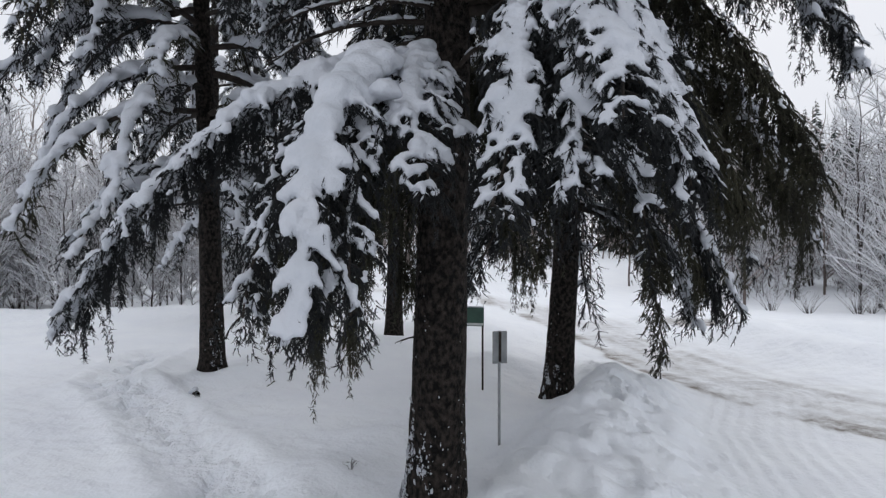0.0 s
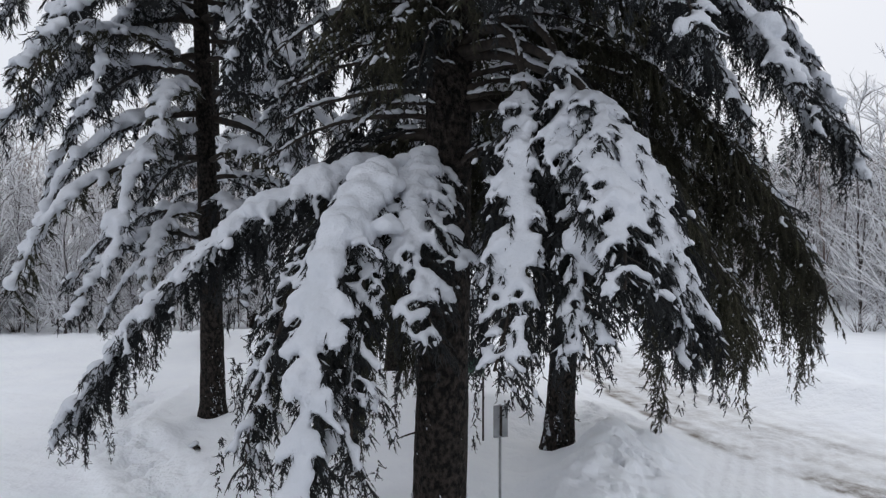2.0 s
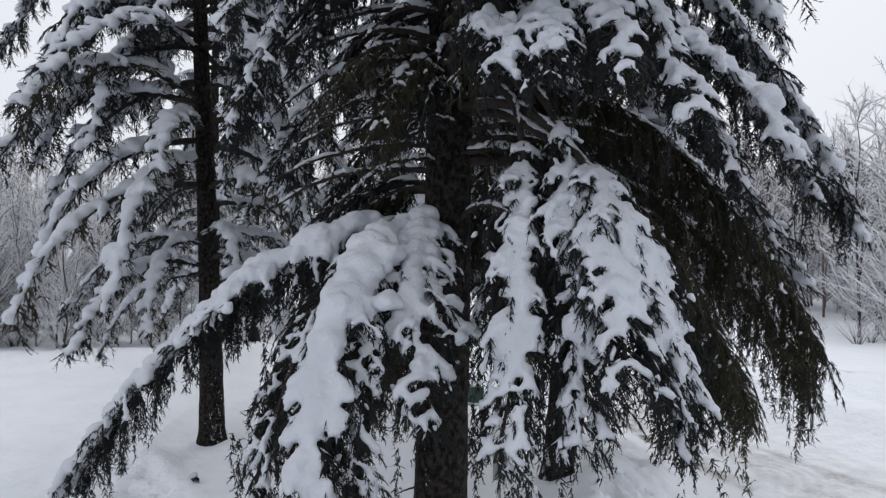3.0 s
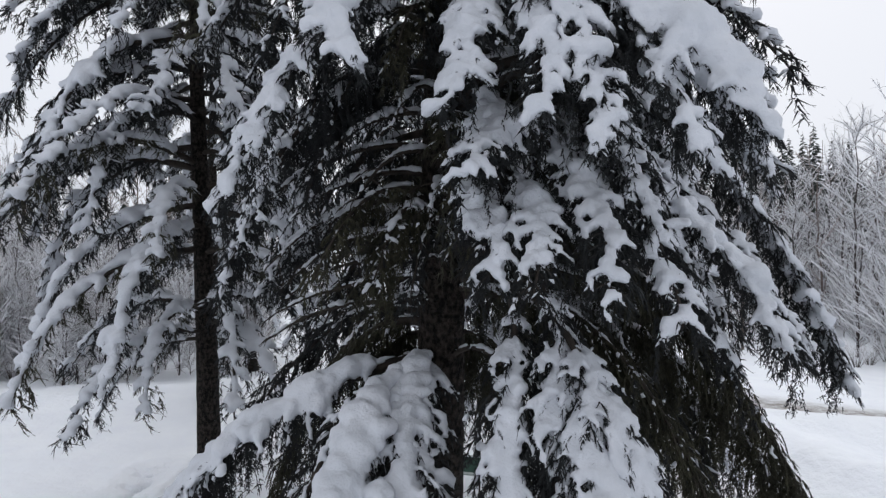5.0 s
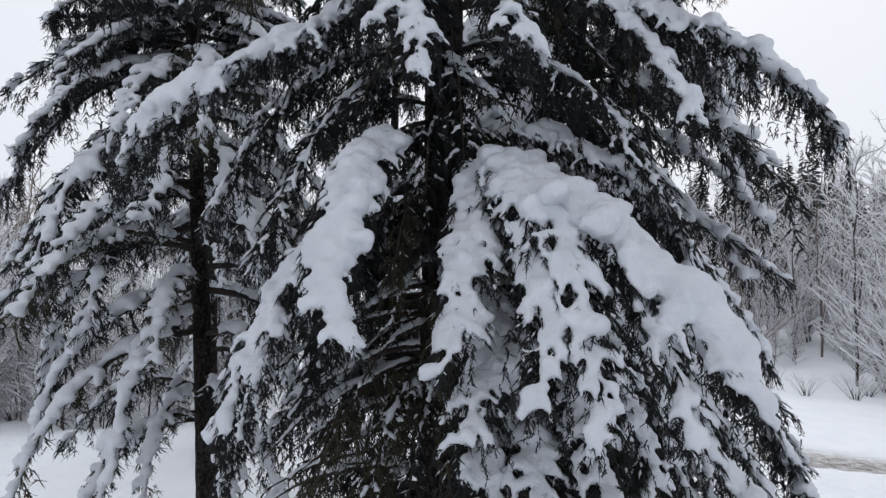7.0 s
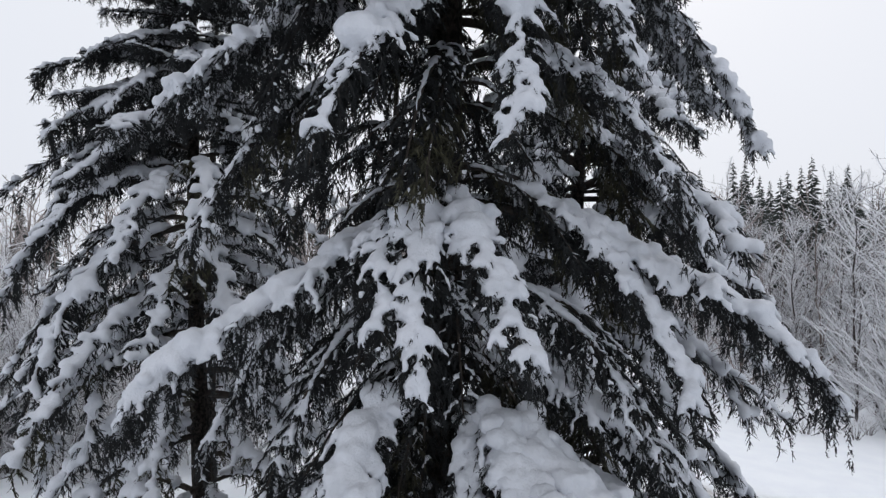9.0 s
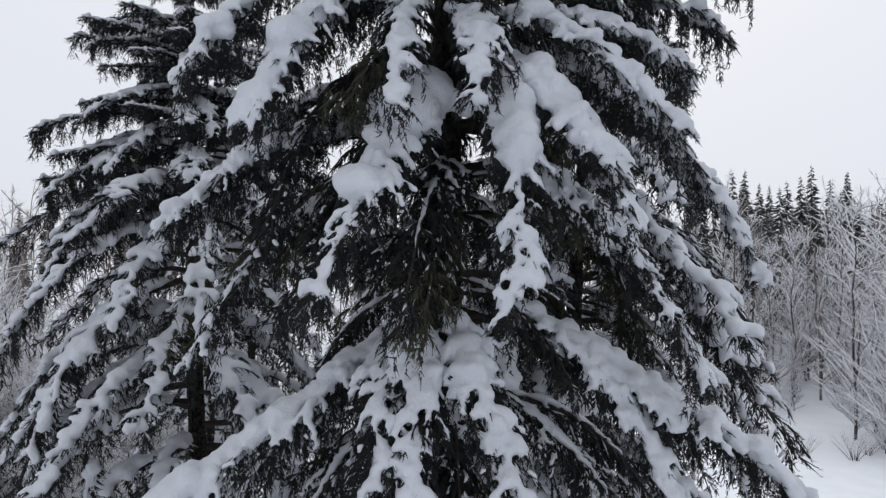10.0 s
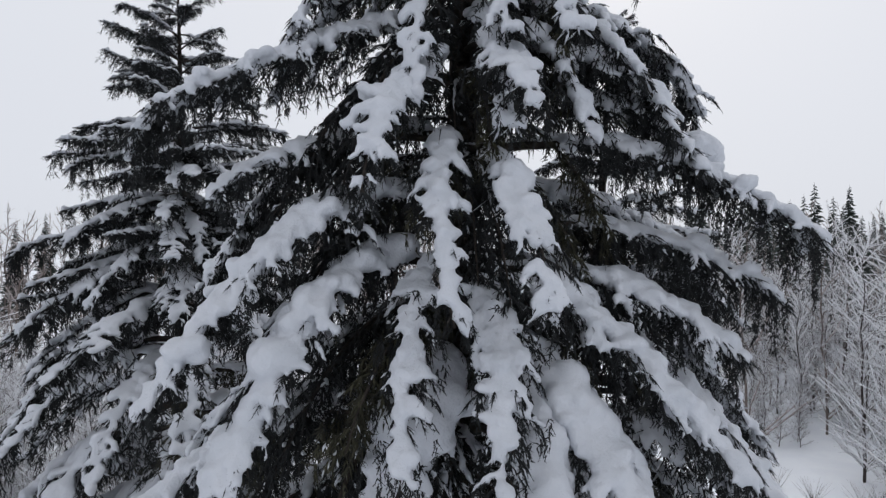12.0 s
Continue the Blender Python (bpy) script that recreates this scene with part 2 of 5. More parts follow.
def branch_meshes(seed, reach, drop, arch=0.15, bend=0.0, wide=0.8, hang=0.8, snow=1.0, dense=1.0, foliage=1.0, needle=0.024, voxel=0.028, mass=None, count=7, old=0.0, bare_to=0.12, spindle=0.25, fall=1.7, caps=0.2, twigs=True, load=1.0, soften=2, forks=3, curtain=1.0, keep_part=0.5, knobs=(), grain=0.045, dust=0.35, shoot=1.0, ridge=1.0, laden=0.66):
    """Wood, needles and snow of one spruce branch, in its own frame."""
    rng = np.random.default_rng(seed)
    path = limb_path(reach, drop, arch, bend, fall)
    n = len(path)
    total = np.linalg.norm(np.diff(path, axis=0), axis=1).sum()
    wob = rng.normal(0, 0.010 * total ** 0.5, path.shape).cumsum(0) * 0.3
    wob[0] = 0
    path = path + wob
    tan = unit(np.gradient(path, axis=0))
    side0 = unit(np.cross(tan, [[0, 0, 1.0]]))
    wood, green = Pile(), Pile()
    girth = (0.016 + 0.011 * total) * (1 - 0.85 * np.linspace(0, 1, n))
    wood.add(*tube(path, girth, 7 if twigs else 5))
    heaps, sizes = [], []

    def spot(s):
        i = min(int(s * (n - 1)), n - 2)
        u = s * (n - 1) - i
        return path[i] * (1 - u) + path[i + 1] * u

    # pillows along the limb
    steps = int(total / 0.04)
    knots = np.arange(0, steps + 10, 5)
    lump = np.interp(np.arange(steps), knots, rng.choice([0.45, 0.8, 1.0, 1.2, 1.35], len(knots)))
    for k in range(steps):
        s = (k + rng.uniform()) / steps
        g = np.interp(s, np.linspace(0, 1, n), girth)
        flat = 1.0 - 0.55 * abs(np.interp(s * (n - 1), np.arange(n), tan[:, 2]))
        r = snow * (0.058 + 0.060 * np.sin(np.pi * min(1, s * 1.02 + 0.1))) * lump[k] * flat * (0.6 + 0.4 * min(1, total / 2.0)) * (1 if foliage else 0.55) * ridge * (1 if s > bare_to else 0.5) * min(1, 0.45 + 1.6 * s)
        heaps.append(spot(s) + [rng.normal(0, r * 0.2), rng.normal(0, r * 0.3), g + r * 0.45])
        sizes.append(r)
    if mass:
        # a deep pad that has settled over limb and sprays together
        m0, m1, amount = mass
        hills = max(2, int((m1 - m0) * total * (0.5 + 0.5 * amount) / 0.19))
        for k in range(hills):
            s = m0 + (m1 - m0) * (k + rng.uniform(0.2, 0.8)) / hills
            mid = spot(s) + side0[int(s * (n - 1))] * rng.normal(0, 0.14 * amount ** 0.5)
            big = (0.07 + 0.045 * amount) * rng.uniform(0.65, 1.25)
            for q in range(7):
                out = unit(rng.normal(0, 1, 3)) * big * rng.uniform(0.3, 1.0) * [1.2, 1.2, 0.45]
                heaps.append(mid + out + [0, 0, big * 0.75])
                sizes.append(big * rng.uniform(0.6, 0.95))
    packed = list(knobs)
    for (s0, b0), (s1, b1) in zip(knobs, knobs[1:]):
        if s1 - s0 < 0.15:
            packed += [(s0 + (s1 - s0) * u, b0 + (b1 - b0) * u) for u in (0.33, 0.67)]
    for s, big in packed:
        # a single fat lump
        mid = spot(s)
        for q in range(14):
            out = unit(rng.normal(0, 1, 3)) * big * rng.uniform(0.1, 0.5) * [1.1, 1.1, 0.8]
            heaps.append(mid + out + [0, 0, big * 0.6])
            sizes.append(big * rng.uniform(0.6, 0.82))
    # side sprays: combed out to both sides, then hanging, each forked into smaller ones
    base_all, way_all, len_all = [], [], []
    powder = []
    queue = []
    pieces = int(total / 0.092 * dense) if foliage else int(total / 0.3)
    for k in range(pieces):
        s = bare_to + (1.0 - bare_to) * (k + rng.uniform(0, 0.7)) / pieces
        if s > 1:
            continue
        i = min(int(s * (n - 1)), n - 2)
        sd = side0[i] * (1 if k % 2 else -1) * (1 if rng.uniform() < 0.88 else 0.2)
        flatdir = unit(tan[i] * [1, 1, 0.5])
        d = unit(flatdir * rng.uniform(0.45, 0.85) + sd * rng.uniform(0.65, 1.0) + np.array([0, 0, rng.uniform(-0.2, 0.08)]))
        prof = min(1.0, 0.45 + (s - bare_to) / 0.3) * (1 - s ** 2.4 * 0.6)
        pad = 0.0
        if mass and mass[0] - 0.05 < s < mass[1]:
            pad = mass[2]
        heavy = snow * load * (rng.uniform(0.6, 1.1) if rng.uniform() < laden else rng.uniform(0.0, 0.4))
        queue.append((spot(s), d, wide * prof * rng.uniform(0.5, 1.15), 0, heavy, pad))
    while queue:
        p, d, length, level, heavy, pad = queue.pop()
        m = max(4, int(length / 0.07))
        pts = [p]
        pull = hang * rng.uniform(0.6, 1.3)
        for q in range(m):
            d = unit(d + np.array([0, 0, -pull * (0.03 + 0.42 * (q / m) ** 1.4)]) + rng.normal(0, 0.05, 3))
            pts.append(pts[-1] + d * (length / m))
        pts = np.array(pts)
        if level == 0 and forks and length > 0.22:
            for q in range(forks):
                h = (q + rng.uniform(0.3, 1.0)) / (forks + 0.6)
                at = min(int(h * (len(pts) - 1)), len(pts) - 2)
                along = unit(pts[at + 1] - pts[at])
                lat = unit(np.cross(along, [0, 0, 1.0]) + 1e-6) * (1 if q % 2 else -1)
                queue.append((pts[at], unit(along * 0.9 + lat * rng.uniform(0.4, 0.8)), length * rng.uniform(0.35, 0.6), 1, heavy * rng.uniform(0.6, 1.0), 0.0))
        if (twigs and level == 0) or not foliage:
            wood.add(*tube(pts[::2], np.linspace(0.009 if foliage else 0.012, 0.003, len(pts[::2])), 3))
        # finger of snow on the spray, fat at its root and rounded at its end
        ends, fat = rng.uniform(0.65, 0.95), rng.uniform(0.8, 1.8)
        pad_to = rng.uniform(0.4, 0.8) if pad >= 1 else rng.uniform(0.05, 0.5)
        hole = rng.uniform(0, 1) if rng.uniform() < 0.5 else -1
        swell = rng.uniform(0.8, 1.25, len(pts))
        for q in range(len(pts) - 1):
            f = q / (len(pts) - 1)
            if f > ends or abs(f - hole) < 0.10:
                continue
            step = pts[q + 1] - pts[q]
            flat = math.hypot(step[0], step[1]) / (np.linalg.norm(step) + 1e-9)
            r = heavy * (0.058 if level == 0 else 0.045) * (0.62 + 0.62 * math.sin(math.pi * min(1, (f / ends) ** fat)) if foliage else 0.42) * (0.5 + 0.5 * flat) * swell[q]
            for w in (0.0, 0.5):
                c = pts[q] * (1 - w) + pts[q + 1] * w
                heaps.append(c + [rng.normal(0, 0.008), rng.normal(0, 0.008), r * 0.55 + 0.008])
                sizes.append(r * rng.uniform(0.85, 1.12))
            if pad and f < pad_to:
                big = (0.055 + 0.05 * pad) * (1 - 0.5 * f) * swell[q]
                heaps.append(pts[q] + [0, 0, big * 0.55])
                sizes.append(big)
        if not foliage:
            continue
        # shoots, combed along the spray
        num = int(length / 0.045 * 2.3 * foliage) + 2
        sq = rng.uniform(0.0, 1.0, num)
        idx = np.minimum((sq * (len(pts) - 1)).astype(int), len(pts) - 2)
        fr = (sq * (len(pts) - 1) - idx)[:, None]
        bp = pts[idx] * (1 - fr) + pts[idx + 1] * fr
        td = unit(pts[idx + 1] - pts[idx])
        lat = unit(np.cross(td, [[0, 0, 1.0]]) + 1e-6) * rng.choice([-1, 1], (num, 1))
        w = unit(td * rng.uniform(0.5, 1.0, (num, 1)) + lat * rng.uniform(0.15, 0.75, (num, 1)) + np.array([0, 0, -1]) * rng.uniform(0.0, 0.8, (num, 1)) * hang)
        ln = (0.06 + 0.08 * rng.uniform(0, 1, num)) * (1.2 - 0.45 * sq) * (needle / 0.024) * shoot
        base_all.append(bp), way_all.append(w), len_all.append(ln)
        base_all.append(pts[-1:]), way_all.append(unit(pts[-1:] - pts[-2:-1])), len_all.append(np.array([0.1]))
        # powder caught on the shoots
        if dust:
            amount = dust * min(1.4, heavy / 0.6) ** 1.5 * rng.uniform(0.2, 1.4)
            for q in np.flatnonzero((rng.uniform(0, 1, num) < amount) & (w[:, 2] > -0.8)):
                powder.append((bp[q], w[q], ln[q]))
        # splayed white fingertips
        for q in np.flatnonzero((rng.uniform(0, 1, num) < caps * heavy) & (w[:, 2] > -0.85) & (sq > 0.3)):
            r0 = rng.uniform(0.018, 0.028)
            for h in (0.15, 0.45, 0.75):
                heaps.append(bp[q] + w[q] * ln[q] * h + [0, 0, 0.014])
                sizes.append(r0 * (1.15 - 0.35 * h))
    # dark strands that hang straight down under the limb
    if foliage and curtain:
        for k in range(int(total / 0.10 * curtain)):
            s = rng.uniform(bare_to + 0.08, 0.98)
            p = spot(s) + side0[int(s * (n - 1))] * rng.normal(0, 0.16) - [0, 0, 0.03]
            long = rng.uniform(0.2, 0.8) * wide * 1.2
            num = int(long / 0.045 * 2.3 * foliage) + 2
            h = rng.uniform(0, 1, num) ** 1.25
            sway = rng.normal(0, 0.10, 3)
            bp = p + np.outer(h * long, np.array([sway[0], sway[1], -1.0])) + rng.normal(0, 0.012, (num, 3))
            w = unit(np.array([[0, 0, -1.0]]) + rng.normal(0, 0.5, (num, 3)))
            base_all.append(bp), way_all.append(w), len_all.append((0.05 + 0.07 * rng.uniform(0, 1, num)) * (needle / 0.024) * shoot)
    wood_me = wood.mesh("limb", LIMB, True)
    green_me = None
    if base_all:
        needles(green, np.concatenate(base_all), np.concatenate(way_all), np.concatenate(len_all), count, needle, rng, spindle)
        green_me = green.mesh("needles", NEEDLE_OLD if rng.uniform() < old else NEEDLE)
    white_me = snow_mesh("snow", heaps, sizes, voxel, rng, soften + (4 if mass and mass[2] >= 0.8 else 0), keep_part, grain) if snow > 0 else None
    if white_me and powder:
        white_me = powdered(white_me, powder, needle * 0.46, rng)
    return wood_me, green_me, white_me


def put_branch(tree, meshes, origin, az, scale=1.0, tilt=0.0, roll=0.0):
    """One branch on its tree, with the needles and the snow that it carries."""
    wood, green, white = meshes
    limb = new("branch", wood)
    limb.parent = tree
    limb.matrix_basis = pose(*origin, 0, 0, az) @ pose(0, 0, 0, roll, tilt, 0) @ Matrix.Scale(scale, 4)
    if green:
        tagged(new("needles", green), kind="stuff").parent = limb
    if white:
        tagged(new("snow_load", white), kind="stuff").parent = limb
    return limb


def trunk_mesh(height, base_r, lean=(0, 0), rings=120, sides=30, flare=0.35, seed=1):
    """A tapered trunk with a root flare and uneven bark plates."""
    rng = np.random.default_rng(seed)
    s = np.linspace(0, 1, rings) ** 1.25
    z = s * height - 0.5
    path = np.stack([lean[0] * s + 0.04 * np.sin(s * 9), lean[1] * s + 0.04 * np.cos(s * 7), z], -1)
    r = base_r * (1 - s) ** 0.85 * (1 + flare * np.exp(-(z + 0.2) / 0.45)) + 0.006
    v, f = tube(path, r, sides)
    v = v.reshape(rings, sides, 3)
    out = v - path[:, None]
    ang = np.linspace(0, 2 * np.pi, sides, endpoint=False)
    rough = fbm(np.broadcast_to(z[:, None] * 3.0, (rings, sides)), np.broadcast_to(np.cos(ang) * 4 + 9, (rings, sides)) + np.sin(ang) * 3, 3, seed) - 0.45
    plates = rng.uniform(-0.02, 0.02, (rings, sides))
    v = path[:, None] + out * (1 + 0.12 * rough + plates)[..., None]
    return mesh_of("trunk", v.reshape(-1, 3), f, BARK, False), path


def at_height(path, z):
    return np.array([np.interp(z, path[:, 2], path[:, 0]), np.interp(z, path[:, 2], path[:, 1]), z])


def spruce(name, place, height, girth, lean, label, seed):
    tree = tagged(new(name), label, "spruce tree", kind="thing")
    tree.location = place
    me, path = trunk_mesh(height, girth, lean, seed=seed)
    new("trunk", me).parent = tree
    return tree, path


# ---------------------------------------------------------------- ground
def away(x, y, pts):
    """Distance from a line of points, and how far along it."""
    best, where = np.full(np.shape(x), 1e9), np.zeros(np.shape(x))
    total = 0.0
    for (ax, ay), (bx, by) in zip(pts[:-1], pts[1:]):
        dx, dy = bx - ax, by - ay
        ll = math.hypot(dx, dy)
        t = np.clip(((x - ax) * dx + (y - ay) * dy) / ll ** 2, 0, 1)
        d = np.hypot(x - ax - t * dx, y - ay - t * dy)
        where = np.where(d < best, total + t * ll, where)
        best = np.minimum(best, d)
        total += ll
    return best, where


ROAD = [(60, -8), (32, 1), (18, 7.2), (11.4, 11.4), (9.2, 14.6), (8.3, 18), (7.7, 24), (7.0, 30), (5.6, 37), (2.5, 43), (-5, 49), (-16, 55), (-44, 64)]
LANE = [(5.6, -30), (5.3, 4), (5.5, 8.5), (6.3, 11.6), (8.2, 15)]
SIDE_ROAD = [(13.0, 30), (17.5, 27.0), (24, 24.5), (40, 19), (80, 6)]
RIDGE = [(1.0, 7.2), (1.6, 8.7), (2.5, 10.6), (3.5, 12.5), (4.1, 13.8), (4.5, 16.5)]
TRAIL = [(-9.4, 19.5), (-9.2, 17.0), (-8.5, 14.9), (-7.0, 13.5), (-5.6, 11.7), (-4.4, 10.1), (-3.0, 8.3), (-2.1, 6.8), (-1.6, 4.0), (-1.5, 0)]
TRAMPLED = [(2.9, 7.6), (3.2, 9.0), (3.5, 10.6), (4.1, 12.5)]
LEFT_BANK = [(-60, 36), (-34, 29), (-22, 27.5), (-13, 29), (-5, 33), (0, 40)]
RIGHT_BANK = [(22, 11), (15.5, 15.5), (13.2, 20), (13.0, 24.5), (17, 23.4), (24, 20.6), (40, 15)]


def bump(d, w):
    return np.exp(-(d / w) ** 2)


def ground_z(x, y):
    x, y = np.asarray(x, float), np.asarray(y, float)
    far = np.hypot(x, y)
    z = -0.50 + 0.22 * (fbm(x * 0.13 + 5, y * 0.13, 3, 2) - 0.45)
    z = z - 0.34 / (1 + np.exp(np.clip(-(x - 3.6 - np.maximum(0, 8 - y) * 0.1) * 1.6, -50, 50))) * np.exp(-np.maximum(0, y - 60) / 30)
    road, run = away(x, y, ROAD)
    bed = 1 / (1 + np.exp(np.clip((road - 2.6) * 3.5, -50, 50)))
    lane, run1 = away(x, y, LANE)
    bed = np.maximum(bed, 1 / (1 + np.exp(np.clip((lane - 1.5) * 3.5, -50, 50))))
    side, run2 = away(x, y, SIDE_ROAD)
    bed2 = 1 / (1 + np.exp(np.clip((side - 1.8) * 3.5, -50, 50)))
    loose = (1 - bed) * (1 - bed2)
    # ploughed ridge with clods, softer drifts, far banks
    d, s = away(x, y, RIDGE)
    rough = fbm(x * 1.3, y * 1.3, 5, 7) - 0.47
    tall = np.interp(s, [0, 2, 5.5, 7.2, 9.0], [0.35, 0.50, 0.80, 0.95, 0.30])
    crest = np.interp(y, [p[1] for p in RIDGE], [p[0] for p in RIDGE])
    spread = np.where(x > crest, 1.75, 1.0)
    z = z + tall * bump(d, spread) * (1 + 0.3 * rough) * (1 - 0.85 * bed)
    clods = np.clip((fbm(x * 3.0, y * 3.0, 4, 17) - 0.46) * 4, -0.7, 1)
    z = z + 0.085 * clods * bump(np.maximum(0, np.abs(x - crest - 0.7) - 0.9), 0.6) * bump(np.maximum(0, d - 1.5), 1.0) * loose
    d, s = away(x, y, RIGHT_BANK)
    z = z + 0.85 * bump(d, 2.0) * (0.6 + 0.8 * fbm(x * 0.5, y * 0.5, 4, 9)) * loose
    d, s = away(x, y, LEFT_BANK)
    z = z + 0.6 * bump(d, 2.2) * (0.6 + 0.8 * fbm(x * 0.6, y * 0.6, 4, 3))
    d, s = away(x, y, TRAIL)
    tread = bump(d, 0.44 + 0.4 * fbm(x, y, 2, 5))
    pits = np.clip((fbm(x * 3.4, y * 3.4, 2, 21) - 0.38) * 7, 0, 1)
    z = z - tread * (0.04 + 0.19 * pits) + 0.10 * bump(d - 0.85, 0.3)
    for cx, cy, h, w in ((-6.4, 16.2, 0.10, 1.2), (-7.6, 14.8, 0.28, 0.7), (-5.0, 16.0, 0.30, 0.8), (-0.1, 8.2, 0.20, 0.8), (2.9, 15.4, -0.42, 1.5), (1.9, 13.2, -0.30, 1.2), (0.6, 10.2, -0.12, 1.0), (-2.0, 23, -0.30, 1.6),
                         (3.7, 13.4, 0.22, 0.5), (-1.7, 8.9, 0.26, 0.7), (-1.1, 10.6, 0.22, 0.8), (-2.9, 10.2, 0.16, 0.9), (1.7, 17.8, 0.30, 1.0), (-2.2, 20.5, 0.35, 1.8), (0.4, 25, 0.5, 2.5)):
        z = z + h * bump(np.hypot(x - cx, y - cy), w)
    z = z + loose * 0.26 * (fbm(x * 0.7, y * 0.7, 4, 11) - 0.47) + loose * 0.05 * (fbm(x * 3.4, y * 3.4, 3, 12) - 0.47)
    apron = bump(np.hypot((x - 4.2) * 0.8, (y - 9.5) * 0.5), 2.0) * (1 - bed * 0.7)
    z = z + apron * 0.16 * np.clip((fbm(x * 2.8, y * 2.8, 4, 15) - 0.47) * 2, -0.3, 0.6)
    d, s = away(x, y, TRAMPLED)
    steps = np.clip((fbm(x * 4.2, y * 4.2, 2, 23) - 0.37) * 7, 0, 1) * np.clip((fbm(x * 0.9, y * 0.9, 2, 29) - 0.14) * 4, 0, 1)
    z = z - 0.17 * steps * bump(d, 1.05) + loose * 0.045 * (fbm(x * 6, y * 6, 2, 37) - 0.37) * bump(np.maximum(0, far - 12), 6)
    # wheel ruts
    wave = 0.8 * fbm(x * 0.3, y * 0.3, 2, 4)
    z = z + bed * np.where(lane < 1.6, 0.016 * np.sin(lane * 2 * np.pi / 0.3 + wave * 2), 0.012 * np.sin(road * 2 * np.pi / 0.8 + wave * 2)) + bed * 0.04 * (fbm(x * 2, y * 2, 4, 14) - 0.5)
    # land that falls towards the wood beyond the road, and rises far behind
    z = z - 1.35 * np.clip((x - 11) / 16, 0, 1) * np.clip((y - 22) / 26, 0, 1) * np.exp(-np.maximum(0, far - 110) / 60)
    return z + 9.0 * np.clip((far - 62) / 160, 0, 1) ** 1.2


def axis(lo, hi, near_lo, near_hi, step, grow=1.09):
    mid = list(np.arange(near_lo, near_hi, step))
    up, d = mid[-1], step
    while up < hi:
        d = min(d * grow, 60)
        up += d
        mid.append(up)
    down, d = near_lo, step
    while down > lo:
        d = min(d * grow, 60)
        down -= d
        mid.insert(0, down)
    return np.array(mid)


def snow_ground_material():
    """Clean snow, with sandy grit where wheels run."""
    m = bpy.data.materials.new("snow_cover_with_gritted_road")
    m.use_nodes = True
    n, l = m.node_tree.nodes, m.node_tree.links
    b = n["Principled BSDF"]
    b.inputs["Roughness"].default_value = 0.6
    b.inputs["Specular IOR Level"].default_value = 0.2
    co = n.new("ShaderNodeTexCoord")
    att = n.new("ShaderNodeAttribute")
    att.attribute_name = "grit"
    soft = n.new("ShaderNodeTexNoise")
    soft.inputs["Scale"].default_value, soft.inputs["Detail"].default_value = 0.7, 7
    l.new(co.outputs["Object"], soft.inputs["Vector"])
    ramp = n.new("ShaderNodeValToRGB")
    ramp.color_ramp.elements[0].position, ramp.color_ramp.elements[1].position = 0.35, 0.65
    ramp.color_ramp.elements[0].color, ramp.color_ramp.elements[1].color = (0.855, 0.885, 0.935, 1), (0.895, 0.925, 0.962, 1)
    l.new(soft.outputs["Fac"], ramp.inputs[0])
    patch = n.new("ShaderNodeTexNoise")
    patch.inputs["Scale"].default_value, patch.inputs["Detail"].default_value = 2.2, 9
    patch.inputs["Roughness"].default_value = 0.7
    l.new(co.outputs["Object"], patch.inputs["Vector"])
    rng = n.new("ShaderNodeMapRange")
    rng.inputs["From Min"].default_value, rng.inputs["From Max"].default_value = 0.22, 0.62
    l.new(patch.outputs["Fac"], rng.inputs["Value"])
    mul = n.new("ShaderNodeMath")
    mul.operation = "MULTIPLY"
    l.new(att.outputs["Fac"], mul.inputs[0])
    l.new(rng.outputs[0], mul.inputs[1])
    mix = n.new("ShaderNodeMix")
    mix.data_type = "RGBA"
    l.new(mul.outputs[0], mix.inputs["Factor"])
    l.new(ramp.outputs[0], mix.inputs["A"])
    mix.inputs["B"].default_value = (0.15, 0.125, 0.10, 1)
    l.new(mix.outputs["Result"], b.inputs["Base Color"])
    fine = n.new("ShaderNodeTexNoise")
    fine.inputs["Scale"].default_value, fine.inputs["Detail"].default_value = 16, 8
    l.new(co.outputs["Object"], fine.inputs["Vector"])
    bp = n.new("ShaderNodeBump")
    bp.inputs["Strength"].default_value, bp.inputs["Distance"].default_value = 0.6, 0.03
    l.new(fine.outputs["Fac"], bp.inputs["Height"])
    coarse = n.new("ShaderNodeTexNoise")
    coarse.inputs["Scale"].default_value, coarse.inputs["Detail"].default_value = 3.2, 4
    l.new(co.outputs["Object"], coarse.inputs["Vector"])
    bp2 = n.new("ShaderNodeBump")
    bp2.inputs["Strength"].default_value, bp2.inputs["Distance"].default_value = 0.5, 0.12
    l.new(coarse.outputs["Fac"], bp2.inputs["Height"])
    l.new(bp.outputs[0], bp2.inputs["Normal"])
    foot = n.new("ShaderNodeAttribute")
    foot.attribute_name = "trodden"
    prints = n.new("ShaderNodeTexNoise")
    prints.inputs["Scale"].default_value, prints.inputs["Detail"].default_value = 6.5, 3
    l.new(co.outputs["Object"], prints.inputs["Vector"])
    deep = n.new("ShaderNodeMapRange")
    deep.inputs["From Min"].default_value, deep.inputs["From Max"].default_value = 0.34, 0.62
    l.new(prints.outputs["Fac"], deep.inputs["Value"])
    press = n.new("ShaderNodeMath")
    press.operation = "MULTIPLY"
    l.new(deep.outputs[0], press.inputs[0])
    l.new(foot.outputs["Fac"], press.inputs[1])
    bp3 = n.new("ShaderNodeBump")
    bp3.inputs["Strength"].default_value, bp3.inputs["Distance"].default_value = 0.6, 0.06
